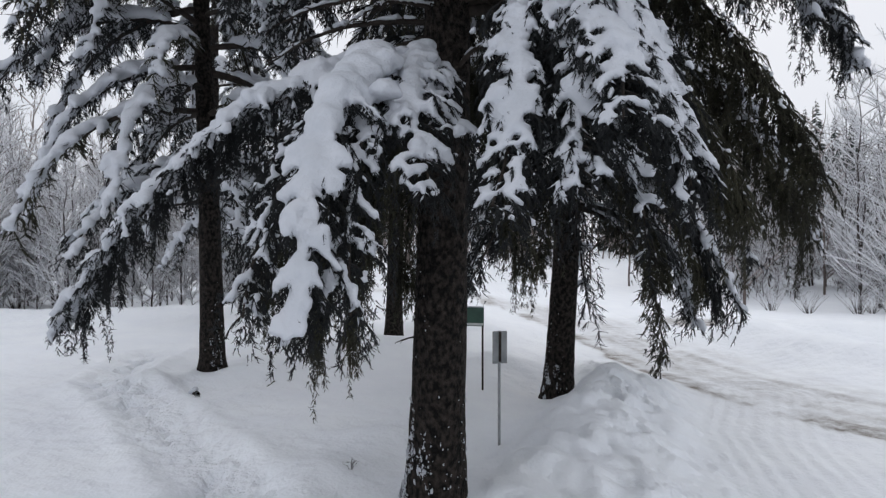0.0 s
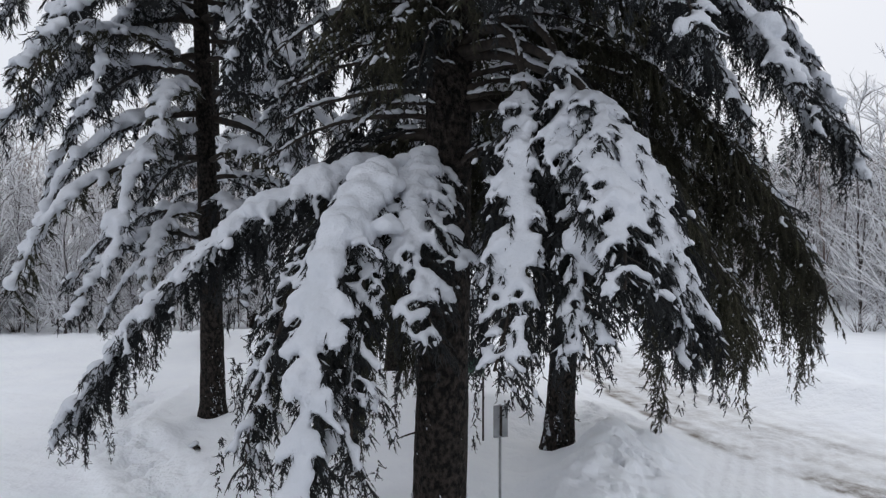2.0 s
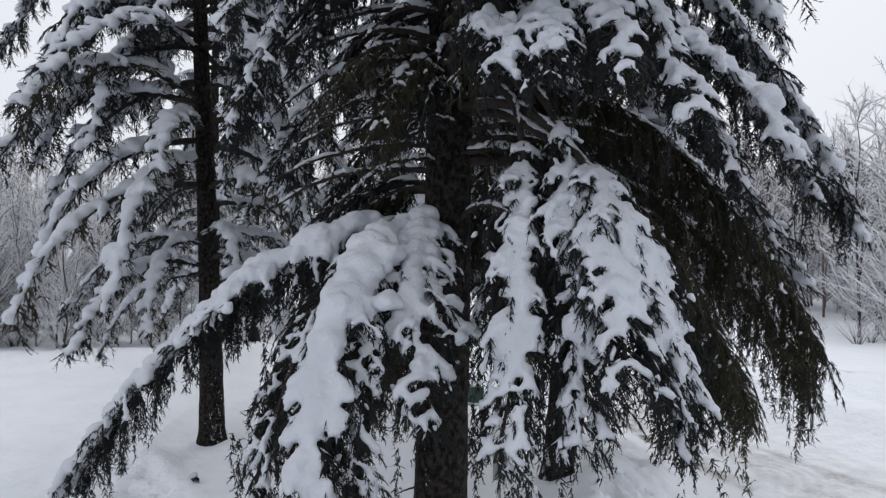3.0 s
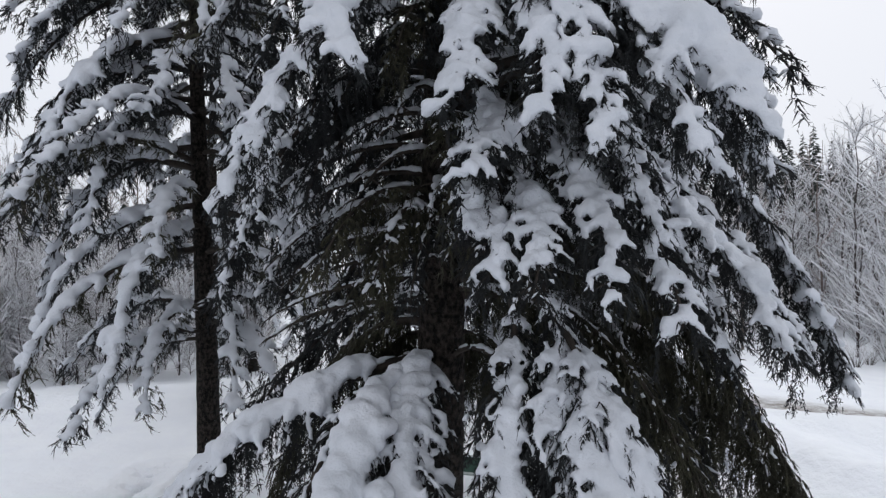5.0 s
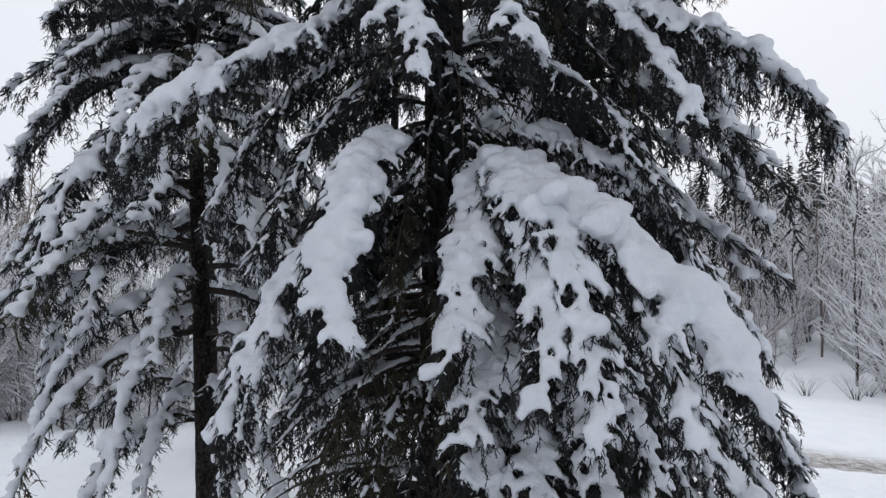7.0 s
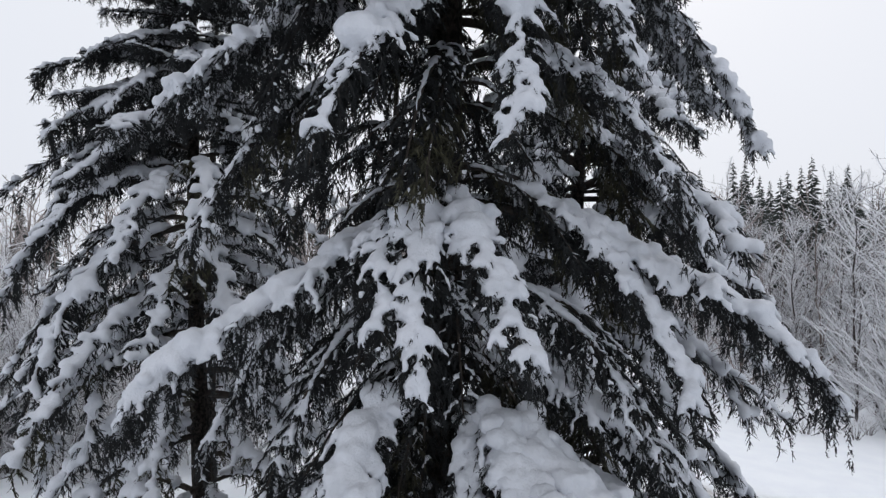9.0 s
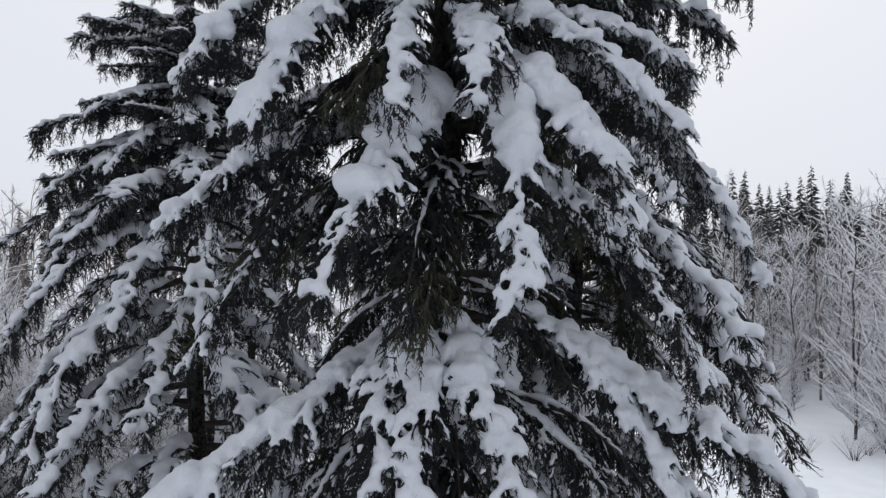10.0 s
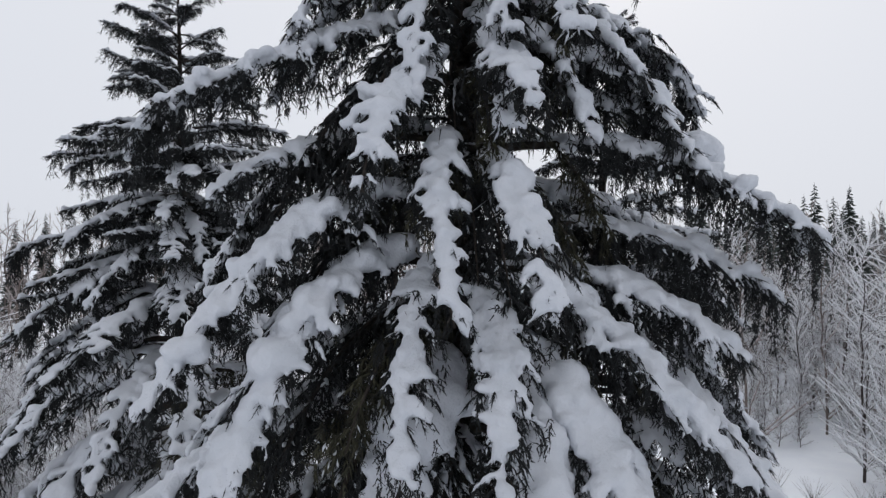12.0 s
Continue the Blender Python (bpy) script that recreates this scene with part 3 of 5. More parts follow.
    l.new(press.outputs[0], bp3.inputs["Height"])
    l.new(bp2.outputs[0], bp3.inputs["Normal"])
    l.new(bp3.outputs[0], b.inputs["Normal"])
    return m


def build_ground():
    gx = axis(-900, 900, -10, 12, 0.075, 1.12)
    gy = axis(-500, 1200, 5.5, 20, 0.075, 1.12)
    x, y = np.meshgrid(gx, gy)
    z = ground_z(x, y)
    ny, nx = x.shape
    i, j = np.meshgrid(np.arange(ny - 1), np.arange(nx - 1), indexing="ij")
    f = np.stack([i * nx + j, i * nx + j + 1, (i + 1) * nx + j + 1, (i + 1) * nx + j], -1).reshape(-1, 4)
    me = mesh_of("ground", np.stack([x, y, z], -1).reshape(-1, 3), f, snow_ground_material(), True)
    road, run = away(x, y, ROAD)
    lane, run1 = away(x, y, LANE)
    side, run2 = away(x, y, SIDE_ROAD)
    left = x < np.interp(y, [p[1] for p in ROAD[:10]], [p[0] for p in ROAD[:10]])
    patchy = np.clip((fbm(x * 0.8, y * 0.8, 4, 31) - 0.22) * 2.6, 0, 1)
    wander = 0.5 * (fbm(x * 0.6, y * 0.6, 3, 33) - 0.47)
    edge = np.where(left, (bump(road - 2.1 - wander, 0.15) * 1.9 + bump(road - 1.8 - wander, 0.45) * 0.9) * patchy, bump(road - 1.8, 0.5) * 0.22 * patchy)
    wheel = bump(road, 1.9) * 0.26 + (bump(road - 0.75 - wander, 0.3) * 0.5 + bump(road - 0.1 - wander, 0.25) * 0.3) * patchy + bump(lane, 1.2) * 0.06
    grit = edge + wheel + bump(side, 1.9) * 1.6
    a = me.attributes.new("grit", "FLOAT", "POINT")
    a.data.foreach_set("value", np.clip(grit, 0, 1).ravel().astype(np.float32))
    d, run3 = away(x, y, TRAIL)
    d2, run4 = away(x, y, TRAMPLED)
    trod = np.clip(bump(d, 0.5) + 0.9 * bump(d2, 0.8) * np.clip((fbm(x * 1.2, y * 1.2, 3, 8) - 0.35) * 4, 0, 1), 0, 1)
    a = me.attributes.new("trodden", "FLOAT", "POINT")
    a.data.foreach_set("value", trod.ravel().astype(np.float32))
    return tagged(new("ground", me), "deep white snow cover with trampled trail and gritted road", "snow ground", kind="structure")


build_ground()


def on_ground(x, y):
    return float(ground_z(np.array([x]), np.array([y]))[0])


# ---------------------------------------------------------------- spruces
MAIN_AT, LEFT_AT, RIGHT_AT, REAR_AT = (-0.12, 7.75), (-6.4, 16.3), (2.85, 14.8), (-1.95, 23.0)


def crown(tree, path, library, heights, reach_of, start_az, rng, tilt_of, skip=None, per=5, thin=0.5):
    """Whorls of branches up a trunk, out of a library of branches 3 m long."""
    az = start_az
    for z in heights:
        for k in range(per):
            az = start_az + rng.uniform(-25, 25) + 360 * k / per
            zz = z + rng.uniform(-0.45, 0.45)
            reach = reach_of(zz) * rng.uniform(0.76, 1.12)
            if reach < 0.25 or (skip and skip(zz, az % 360)) or (thin and 40 < az % 360 < 140 and rng.uniform() < thin):
                continue
            o = at_height(path, zz)
            put_branch(tree, library[rng.integers(len(library))], o, az, reach / 3.0, tilt_of(zz) + rng.uniform(-12, 15), rng.uniform(-14, 14))
        start_az += 137.5 / per + 31


FAR = dict(dense=0.68, foliage=0.5, needle=0.040, voxel=0.037, count=3, spindle=0.26, caps=0.0, twigs=False, load=1.2, soften=1, forks=1, curtain=0.9, keep_part=0.27, grain=0.05, dust=0.25)
far_lib = [branch_meshes(100 + k, 3.0, (1.3, 1.7, 2.1, 1.5)[k % 4], 0.3, (0.1, -0.1, 0.05)[k % 3], 0.6, 1.0, (1.05, 1.2, 0.95)[k % 3], old=0.1, laden=0.75, **FAR) for k in range(8)]
thin_lib = [branch_meshes(130 + k, 3.0, (1.2, 1.6, 1.9, 1.4)[k % 4], 0.3, (0.1, -0.1, 0.05)[k % 3], 0.46, 1.3, (1.05, 1.2, 0.95)[k % 3], old=0.1, laden=0.75, **{**FAR, "curtain": 0.5}) for k in range(6)]
top_lib = [branch_meshes(180 + k, 3.0, (0.25, 0.6, 0.1, 0.9, 0.4, 0.7)[k % 6], 0.05, (0.06, -0.09)[k % 2], 0.62, 0.9, (0.75, 0.9)[k % 2], laden=0.8, dense=0.8, foliage=0.55, needle=0.042, voxel=0.04, count=3, spindle=0.26, caps=0.0, twigs=False, load=1.2, soften=1, forks=1, curtain=1.5, keep_part=0.27, grain=0.05, dust=0.2) for k in range(6)]
dark_lib = [branch_meshes(150 + k, 3.0, (1.6, 2.2, 2.6)[k % 3], 0.3, (0.1, -0.1, 0.05)[k % 3], 0.8, 1.2, 0.55, old=0.25, dense=0.5, foliage=0.46, needle=0.044, voxel=0.048, count=2, spindle=0.34, caps=0.0, twigs=False, load=0.9, soften=1, forks=1, curtain=1.2, keep_part=0.27, grain=0.05) for k in range(5)]

main, main_path = spruce("spruce", (*MAIN_AT, on_ground(*MAIN_AT)), 32, 0.37, (0.65, 0.3), "tall old spruce with heavily snow-laden drooping branches", 1)
left, left_path = spruce("spruce", (*LEFT_AT, on_ground(*LEFT_AT)), 25, 0.33, (-0.7, 0.2), "tall spruce with long drooping snow-dusted branches", 2)
right, right_path = spruce("spruce", (*RIGHT_AT, on_ground(*RIGHT_AT)), 23.5, 0.37, (1.2, 0.2), "tall spruce beside the ploughed road, snow on its branches", 3)
rear, rear_path = spruce("spruce", (*REAR_AT, on_ground(*REAR_AT)), 24, 0.34, (0.3, 0.2), "spruce standing further back behind the others", 4)
back, back_path = spruce("spruce", (-10.7, 27.2, on_ground(-10.7, 27.2)), 27.5, 0.3, (0.3, 0.2), "slender spruce with thin snow, half hidden by another spruce", 6)

distant, distant_path = spruce("spruce", (-11.4, 35.5, on_ground(-11.4, 35.5)), 28.5, 0.28, (0.2, 0.2), "slender spruce whose tip shows behind the others", 7)


def plastered_snow(tree, path, radius, facing, amount, seed):
    """Flecks of driven snow caught in the bark, thickest near the foot and on the weather side."""
    rng = np.random.default_rng(seed)
    v, f = ball(1)
    pile = Pile()
    made = 0
    while made < amount:
        z = min(rng.exponential(0.6), 4.0) - 0.15
        az = radians(facing + rng.normal(0, 32) + (150 if rng.uniform() < 0.15 else 0))
        if float(lattice(np.array([z * 5.0]), np.array([az * 4.0]), seed)[0]) < rng.uniform(0.5, 0.95):
            continue
        made += 1
        c = at_height(path, z)
        s = np.interp(z, path[:, 2], np.linspace(0, 1, len(path)) ** 1.25)
        r = radius * (1 - s) ** 0.85 * (1 + 0.35 * math.exp(-(z + 0.2) / 0.45))
        out = np.array([math.cos(az), math.sin(az), 0.1])
        k = min(rng.exponential(0.005) + 0.002, 0.02)
        lat = np.array([-math.sin(az), math.cos(az), 0])
        body = v[:, :1] * lat * k * rng.uniform(0.5, 1.5) + v[:, 1:2] * out * k * 0.35 + v[:, 2:3] * np.array([0, 0, 1]) * k * rng.uniform(0.6, 2.4)
        body = body + rng.normal(0, k * 0.4, body.shape) * np.array([1, 1, 1.4])
        pile.add(c + out * r * 1.0 + body, f)
    tagged(new("plastered_snow", pile.mesh("plastered_snow", SNOW, True)), kind="stuff").parent = tree


plastered_snow(main, main_path, 0.382, 205, 700, 41)
plastered_snow(left, left_path, 0.34, 330, 250, 42)
plastered_snow(right, right_path, 0.38, 205, 500, 43)

limb_seed = 700


def bough(z, az, reach, drop, snow=1.0, wide=0.62, mass=None, arch=0.35, bend=0.0, hang=1.0, tree=None, path=None, **more):
    """One large bough, the main spruce's if no other is named: where it leaves the trunk, which way, how far, how deep it hangs."""
    global limb_seed
    limb_seed += 1
    tree, path = (tree, path) if tree else (main, main_path)
    o = at_height(path, z - tree.location.z)
    settings = dict(old=0.05, forks=3, foliage=1.25, shoot=0.72, count=5, needle=0.025, spindle=0.30, soften=1, load=0.9, caps=0.34, voxel=0.025, keep_part=0.34, dust=0.75)
    wide, hang = wide * 1.35, hang * 1.25
    settings.update(more)
    put_branch(tree, branch_meshes(limb_seed, reach, drop, arch, bend, wide, hang, snow, mass=mass, **settings), o, az)


BARE = dict(foliage=0.0, voxel=0.020)
# lowest boughs, under the first whorl
bough(5.1, -121.8, 3.62, 2.85, 1.3, 0.47, (0.3, 0.62, 1.1), arch=0.08, bend=0.27, fall=2.3, bare_to=0.36, ridge=1.5, knobs=((0.54, 0.19), (0.62, 0.21), (0.71, 0.15)), curtain=2.6)
bough(5.1, -116.8, 3.3, 2.71, 0.7, 0.5, None, arch=0.14, bend=0.25, fall=2.0, curtain=2.4)
bough(5.1, -111.7, 2.67, 1.74, 1.1, 0.55, (0.3, 0.6, 0.3), arch=0.16, bend=0.34, fall=1.8, curtain=1.6)
bough(5.1, -122.7, 1.75, 1.09, 1.1, 0.5, (0.4, 0.8, 0.2), arch=0.26, bend=0.78, fall=1.8, curtain=0.8)
bough(5.1, -128.1, 3.38, 2.76, 0.6, 0.5, None, arch=0.15, bend=0.12, fall=2.0, curtain=2.6)
bough(5.2, -145.7, 4.22, 3.3, 1.4, 0.55, (0.25, 0.7, 0.6), arch=0.23, bend=-0.45, fall=1.7, bare_to=0.2, curtain=3.0)
bough(5.0, 150, 2.3, 2.9, 0.25, 0.7, old=1.0, curtain=3.6, hang=1.5)
bough(4.8, 176, 1.7, 2.3, 0.25, 0.6, old=1.0, curtain=3.6, hang=1.5)
bough(5.4, 130, 2.6, 3.1, 0.2, 0.75, old=1.0, curtain=3.6, hang=1.5)
bough(5.2, 108, 2.3, 3.0, 0.2, 0.75, old=1.0, curtain=3.6, hang=1.5)
bough(5.6, 164, 2.7, 3.5, 0.3, 0.75, old=1.0, curtain=3.6, hang=1.5)
bough(4.9, 200, 1.3, 3.2, 0.25, 0.7, old=1.0, curtain=3.6, hang=1.5)
bough(5.0, 188, 1.7, 3.3, 0.25, 0.75, old=1.0, curtain=3.6, hang=1.5)
bough(5.4, 58, 2.5, 2.9, 0.2, 0.75, old=1.0, curtain=3.6, hang=1.5)
bough(5.2, 206, 1.7, 2.6, 0.25, 0.7, old=1.0, curtain=3.6, hang=1.5)
bough(5.1, -51, 1.6, 0.3, 0.6, 0.35, **BARE)
# the fan on the road side: bare limbs that fork into hanging sprays
bough(6.75, -44.7, 2.55, 3.55, 0.92, 0.68, (0.74, 0.92, 0.3), arch=0.32, bend=-0.84, fall=2.2, bare_to=0.58, ridge=0.7, laden=0.62, load=0.7, curtain=1.6)
bough(6.75, -42.1, 2.97, 3.44, 1.06, 0.68, (0.74, 0.92, 0.3), arch=0.41, bend=-0.65, fall=2.2, bare_to=0.58, ridge=0.7, laden=0.62, load=0.7, curtain=1.6, knobs=((0.9, 0.19),))
bough(6.72, -59.9, 3.72, 3.32, 0.97, 0.68, (0.74, 0.92, 0.3), arch=-0.02, bend=0.0, fall=2.2, bare_to=0.58, ridge=0.7, laden=0.62, load=0.7, curtain=1.6, knobs=((0.8, 0.13),))
bough(6.7, -43.0, 3.34, 2.86, 1.01, 0.68, (0.74, 0.92, 0.3), arch=-0.08, bend=-0.51, fall=2.0, bare_to=0.58, ridge=0.7, laden=0.62, load=0.7, curtain=1.4)
bough(6.2, -31.5, 3.6, 3.0, 0.35, 0.8, old=1.0, curtain=3.6, hang=1.5)
bough(6.0, -8, 4.5, 2.8, 0.65, 0.8, old=0.6, curtain=3.2, hang=1.4)
bough(6.9, -20, 4.2, 3.2, 0.4, 0.85, old=1.0, curtain=3.6, hang=1.5)
# bare and half-bare limbs round the trunk
bough(5.9, 178, 2.5, 0.6, 0.85, 0.4, arch=0.1, **BARE)
bough(6.25, 186, 2.2, 0.5, 0.8, 0.4, arch=0.05, **BARE)
bough(6.6, 203, 2.0, 0.5, 0.8, 0.4, arch=0.05, **BARE)
bough(7.0, 167, 2.65, 1.0, 0.8, 0.55)
bough(7.6, 216, 2.1, 0.65, 0.95, 0.4, arch=0.1, **BARE)
bough(7.9, 232, 1.7, 0.8, 0.85, 0.4, arch=0.1, **BARE)
bough(7.3, -62, 1.6, 0.6, 0.85, 0.4, arch=0.1, **BARE)
bough(6.1, -40, 2.0, 0.5, 0.8, 0.4, arch=0.1, **BARE)
bough(6.4, -28, 2.4, 0.3, 0.8, 0.4, arch=0.1, **BARE)
bough(7.2, -15, 2.0, 0.3, 0.7, 0.4, arch=0.1, **BARE)
bough(7.0, 240, 1.6, 0.8, 0.5, 0.5, old=1.0, curtain=3.6, hang=1.5)
for z, az, reach, drop in ((6.0, 222, 1.5, 0.5), (6.5, 250, 1.2, 0.5), (6.9, 192, 2.0, 0.7), (7.3, 205, 2.3, 0.9), (7.5, 262, 1.3, 0.6), (8.0, 196, 2.2, 0.8),
                           (8.4, 222, 1.9, 0.9), (8.7, 246, 1.5, 0.8), (9.1, 212, 2.0, 1.0), (6.9, -84, 1.1, 0.4), (7.9, -75, 1.3, 0.6), (8.6, -92, 1.2, 0.7),
                           (7.6, -35, 2.0, 0.8), (8.2, -50, 1.8, 0.9), (11.3, 238, 1.5, 0.8), (11.0, -60, 1.6, 0.8), (13.6, 232, 1.4, 0.8), (13.9, -52, 1.5, 0.8)):
    bough(z, az, reach, drop, 0.95, 0.45, arch=0.08, **BARE)
# stubs with caps of snow low on the trunk
bough(2.72, -100, 0.32, 0.06, 1.3, 0.2, arch=0.02, knobs=((0.6, 0.05),), **BARE)
bough(1.84, -112, 0.34, 0.10, 1.3, 0.2, arch=0.02, knobs=((0.7, 0.055),), **BARE)
bough(1.80, 196, 0.62, 0.12, 0.3, 0.2, arch=0.0, **BARE)
# second storey: the broad mantle of snow on the road side
bough(8.3, 1.1, 3.03, 2.53, 1.2, 0.5, (0.5, 0.9, 0.4), arch=1.0, bend=-0.55, fall=1.8, curtain=2.0)
bough(9.0, -13.4, 4.75, 4.02, 1.2, 0.55, (0.5, 0.95, 0.4), arch=0.39, bend=0.02, fall=1.8, curtain=2.0)
bough(10.0, -122.0, 3.26, 1.9, 1.3, 0.5, (0.35, 0.92, 0.9), arch=0.25, bend=0.32, fall=2.0, bare_to=0.3, curtain=1.6)
bough(9.6, -133.5, 3.17, 2.7, 1.2, 0.5, (0.35, 0.85, 0.4), arch=0.23, bend=-0.03, fall=1.8, bare_to=0.25, curtain=2.0)
bough(9.6, -64.3, 4.02, 2.01, 1.35, 0.6, (0.22, 0.75, 1.3), arch=0.34, bend=0.23, fall=1.8, bare_to=0.2, knobs=((0.35, 0.24), (0.79, 0.24), (0.82, 0.26), (0.94, 0.18)))
bough(9.6, -64.1, 3.73, 2.14, 1.15, 0.5, (0.25, 0.6, 1.2), arch=0.37, bend=-0.11, fall=2.0, bare_to=0.25, knobs=((0.84, 0.15),))
bough(9.55, -64.1, 2.63, 1.75, 1.15, 0.5, (0.3, 0.8, 0.4), arch=0.4, bend=-0.49, fall=1.9, bare_to=0.3)
bough(9.6, -59.4, 3.3, 2.0, 1.1, 0.5, (0.3, 0.6, 1.0), arch=0.47, bend=-0.34, fall=2.0, bare_to=0.3, knobs=((0.8, 0.13),))
bough(9.6, -58.6, 3.93, 2.3, 1.15, 0.5, (0.25, 0.6, 1.2), arch=0.44, bend=-0.03, fall=2.0, bare_to=0.3, knobs=((0.82, 0.16),))
bough(8.9, -51.3, 2.45, 1.73, 1.15, 0.5, (0.5, 0.9, 0.3), arch=-0.3, bend=-0.73, fall=1.8, bare_to=0.35)
bough(10.55, -35.1, 2.66, 1.1, 1.2, 0.35, (0.4, 0.95, 0.3), arch=-0.11, bend=0.0, fall=1.8, foliage=0.4, curtain=0.6)
bough(8.2, -56.2, 3.02, 1.94, 0.95, 0.5, (0.65, 0.85, 0.2), arch=-0.3, bend=-0.36, fall=2.0, bare_to=0.5, knobs=((0.72, 0.15),), laden=0.5, ridge=0.6)
bough(8.3, -34.9, 2.95, 2.09, 0.95, 0.5, (0.65, 0.85, 0.2), arch=-0.01, bend=-0.67, fall=2.0, bare_to=0.5, knobs=((0.7, 0.14),), laden=0.5, ridge=0.6)
bough(8.3, -36.7, 3.33, 2.34, 0.95, 0.5, (0.65, 0.85, 0.2), arch=0.75, bend=-0.38, fall=2.0, bare_to=0.45, laden=0.5, ridge=0.6)
bough(8.3, -27.9, 4.03, 2.72, 1.2, 0.5, (0.4, 0.9, 0.4), arch=-0.04, bend=-0.12, fall=1.8, bare_to=0.35, knobs=((0.85, 0.15),), laden=0.5, ridge=0.6)
bough(8.0, -77.9, 2.83, 1.59, 1.1, 0.45, (0.5, 0.85, 0.3), arch=-0.3, bend=-0.09, fall=1.8, bare_to=0.4, laden=0.5, ridge=0.6)
bough(8.4, -40.2, 3.48, 3.1, 1.0, 0.5, None, arch=1.0, bend=0.12, fall=1.8, bare_to=0.35, laden=0.5, ridge=0.6)
bough(8.3, -18, 4.2, 2.9, 1.15, 0.65, (0.5, 0.95, 0.3))
bough(9.0, 205, 2.8, 2.9, 0.9, 0.55)
bough(8.8, 178, 3.0, 2.6, 0.6, 0.7, old=0.0)
bough(10.2, -30, 3.2, 1.5, 1.1, 0.5, (0.3, 0.85, 0.4))
bough(10.0, -10, 4.1, 2.6, 1.15, 0.55, (0.5, 0.95, 0.3))
# third storey: the star of snow and the two long arms
bough(12.45, -143.3, 3.75, 2.86, 1.5, 0.5, (0.15, 0.9, 0.7), arch=-0.3, bend=-0.27, fall=1.6, knobs=((0.55, 0.17), (0.74, 0.23), (0.82, 0.18)), curtain=2.6)
bough(12.45, -101.5, 2.63, 2.02, 1.25, 0.5, (0.25, 0.6, 0.9), arch=0.13, bend=0.12, fall=1.8, bare_to=0.2)
bough(12.4, -84.6, 2.7, 1.77, 1.2, 0.5, (0.25, 0.6, 0.5), arch=0.11, bend=0.21, fall=1.8, bare_to=0.2)
bough(12.4, -118.8, 2.4, 1.52, 1.1, 0.5, (0.3, 0.6, 0.4), arch=-0.05, bend=0.29, fall=1.8, bare_to=0.2)
bough(12.4, -29.4, 4.44, 2.43, 1.45, 0.5, (0.3, 0.85, 0.7), arch=-0.1, bend=0.14, fall=1.7, bare_to=0.2, knobs=((0.74, 0.17),), curtain=2.4)
bough(12.2, -23.7, 3.13, 2.07, 1.2, 0.45, (0.4, 0.9, 0.4), arch=0.43, bend=-0.31, fall=1.8, bare_to=0.25)
bough(11.4, 190, 3.0, 2.2, 0.7, 0.7, old=0.0)
bough(11.2, -35, 3.0, 2.2, 0.6, 0.7, old=0.0)
# dark boughs with little snow, sheltered under the ones above
DARK = dict(old=0.0, curtain=2.2, dust=0.1)
bough(9.4, 216, 1.9, 2.2, 0.4, 0.75, **DARK)
bough(10.3, 224, 2.1, 2.3, 0.5, 0.5, **DARK)
bough(11.0, 212, 2.4, 2.2, 0.65, 0.55, **DARK)
bough(15.6, 214, 2.4, 2.2, 0.3, 0.7, **DARK)
bough(16.8, 206, 2.4, 2.0, 0.3, 0.7, **DARK)
bough(14.8, 228, 2.2, 2.2, 0.25, 0.7, **DARK)
bough(18.2, 212, 2.3, 1.8, 0.35, 0.65, **DARK)
bough(18.6, 230, 1.9, 1.8, 0.3, 0.6, **DARK)
bough(10.4, -100, 1.3, 1.6, 0.4, 0.5, **DARK)
bough(11.2, -78, 1.3, 1.6, 0.5, 0.5, **DARK)
bough(14.2, -95, 1.4, 1.6, 0.5, 0.5, **DARK)
# fourth storey: cones of snow before the trunk
bough(15.1, -100.7, 2.86, 2.55, 1.2, 0.5, (0.3, 0.62, 1.3), arch=0.03, bend=-0.27, fall=1.8, bare_to=0.25, knobs=((0.24, 0.26), (0.32, 0.34), (0.40, 0.36), (0.48, 0.34), (0.74, 0.24)))
bough(15.1, -60.2, 2.87, 2.56, 1.05, 0.4, (0.4, 0.6, 0.8), arch=0.43, bend=-0.4, fall=1.9, bare_to=0.3, knobs=((0.50, 0.18), (0.58, 0.22), (0.66, 0.23), (0.73, 0.20)))
bough(15.8, -62.4, 3.13, 2.44, 1.2, 0.5, (0.3, 0.8, 1.0), arch=-0.12, bend=0.07, fall=1.8, bare_to=0.25, knobs=((0.5, 0.22), (0.58, 0.2)))
bough(14.6, -161.8, 3.48, 1.08, 1.35, 0.45, (0.4, 0.95, 0.8), arch=0.24, bend=-0.07, fall=1.7, bare_to=0.3, curtain=2.0)
bough(16.8, -137.4, 3.29, 1.87, 1.4, 0.5, (0.25, 0.9, 0.9), arch=0.36, bend=-0.14, fall=1.7, bare_to=0.2, curtain=2.0)
bough(16.0, -132.6, 3.03, 1.6, 1.4, 0.55, (0.3, 0.9, 0.8), arch=0.44, bend=0.07, fall=1.8, bare_to=0.25, knobs=((0.6, 0.2), (0.75, 0.22)))
bough(15.5, -58.2, 2.99, 1.17, 1.4, 0.5, (0.2, 0.9, 0.9), arch=0.58, bend=0.36, fall=1.7, bare_to=0.15, knobs=((0.3, 0.16),))
bough(16.05, -31.4, 2.91, 0.86, 1.15, 0.5, (0.4, 0.95, 0.5), arch=0.18, bend=0.18, fall=1.7, bare_to=0.3, curtain=2.0)
bough(15.3, 181, 3.3, 1.8, 1.1, 0.6, (0.5, 0.95, 0.4))
bough(15.6, -18, 3.7, 2.7, 1.3, 0.5, (0.3, 0.9, 0.5))
bough(15.8, 11.5, 4.0, 2.0, 1.2, 0.55, (0.5, 0.95, 0.6))
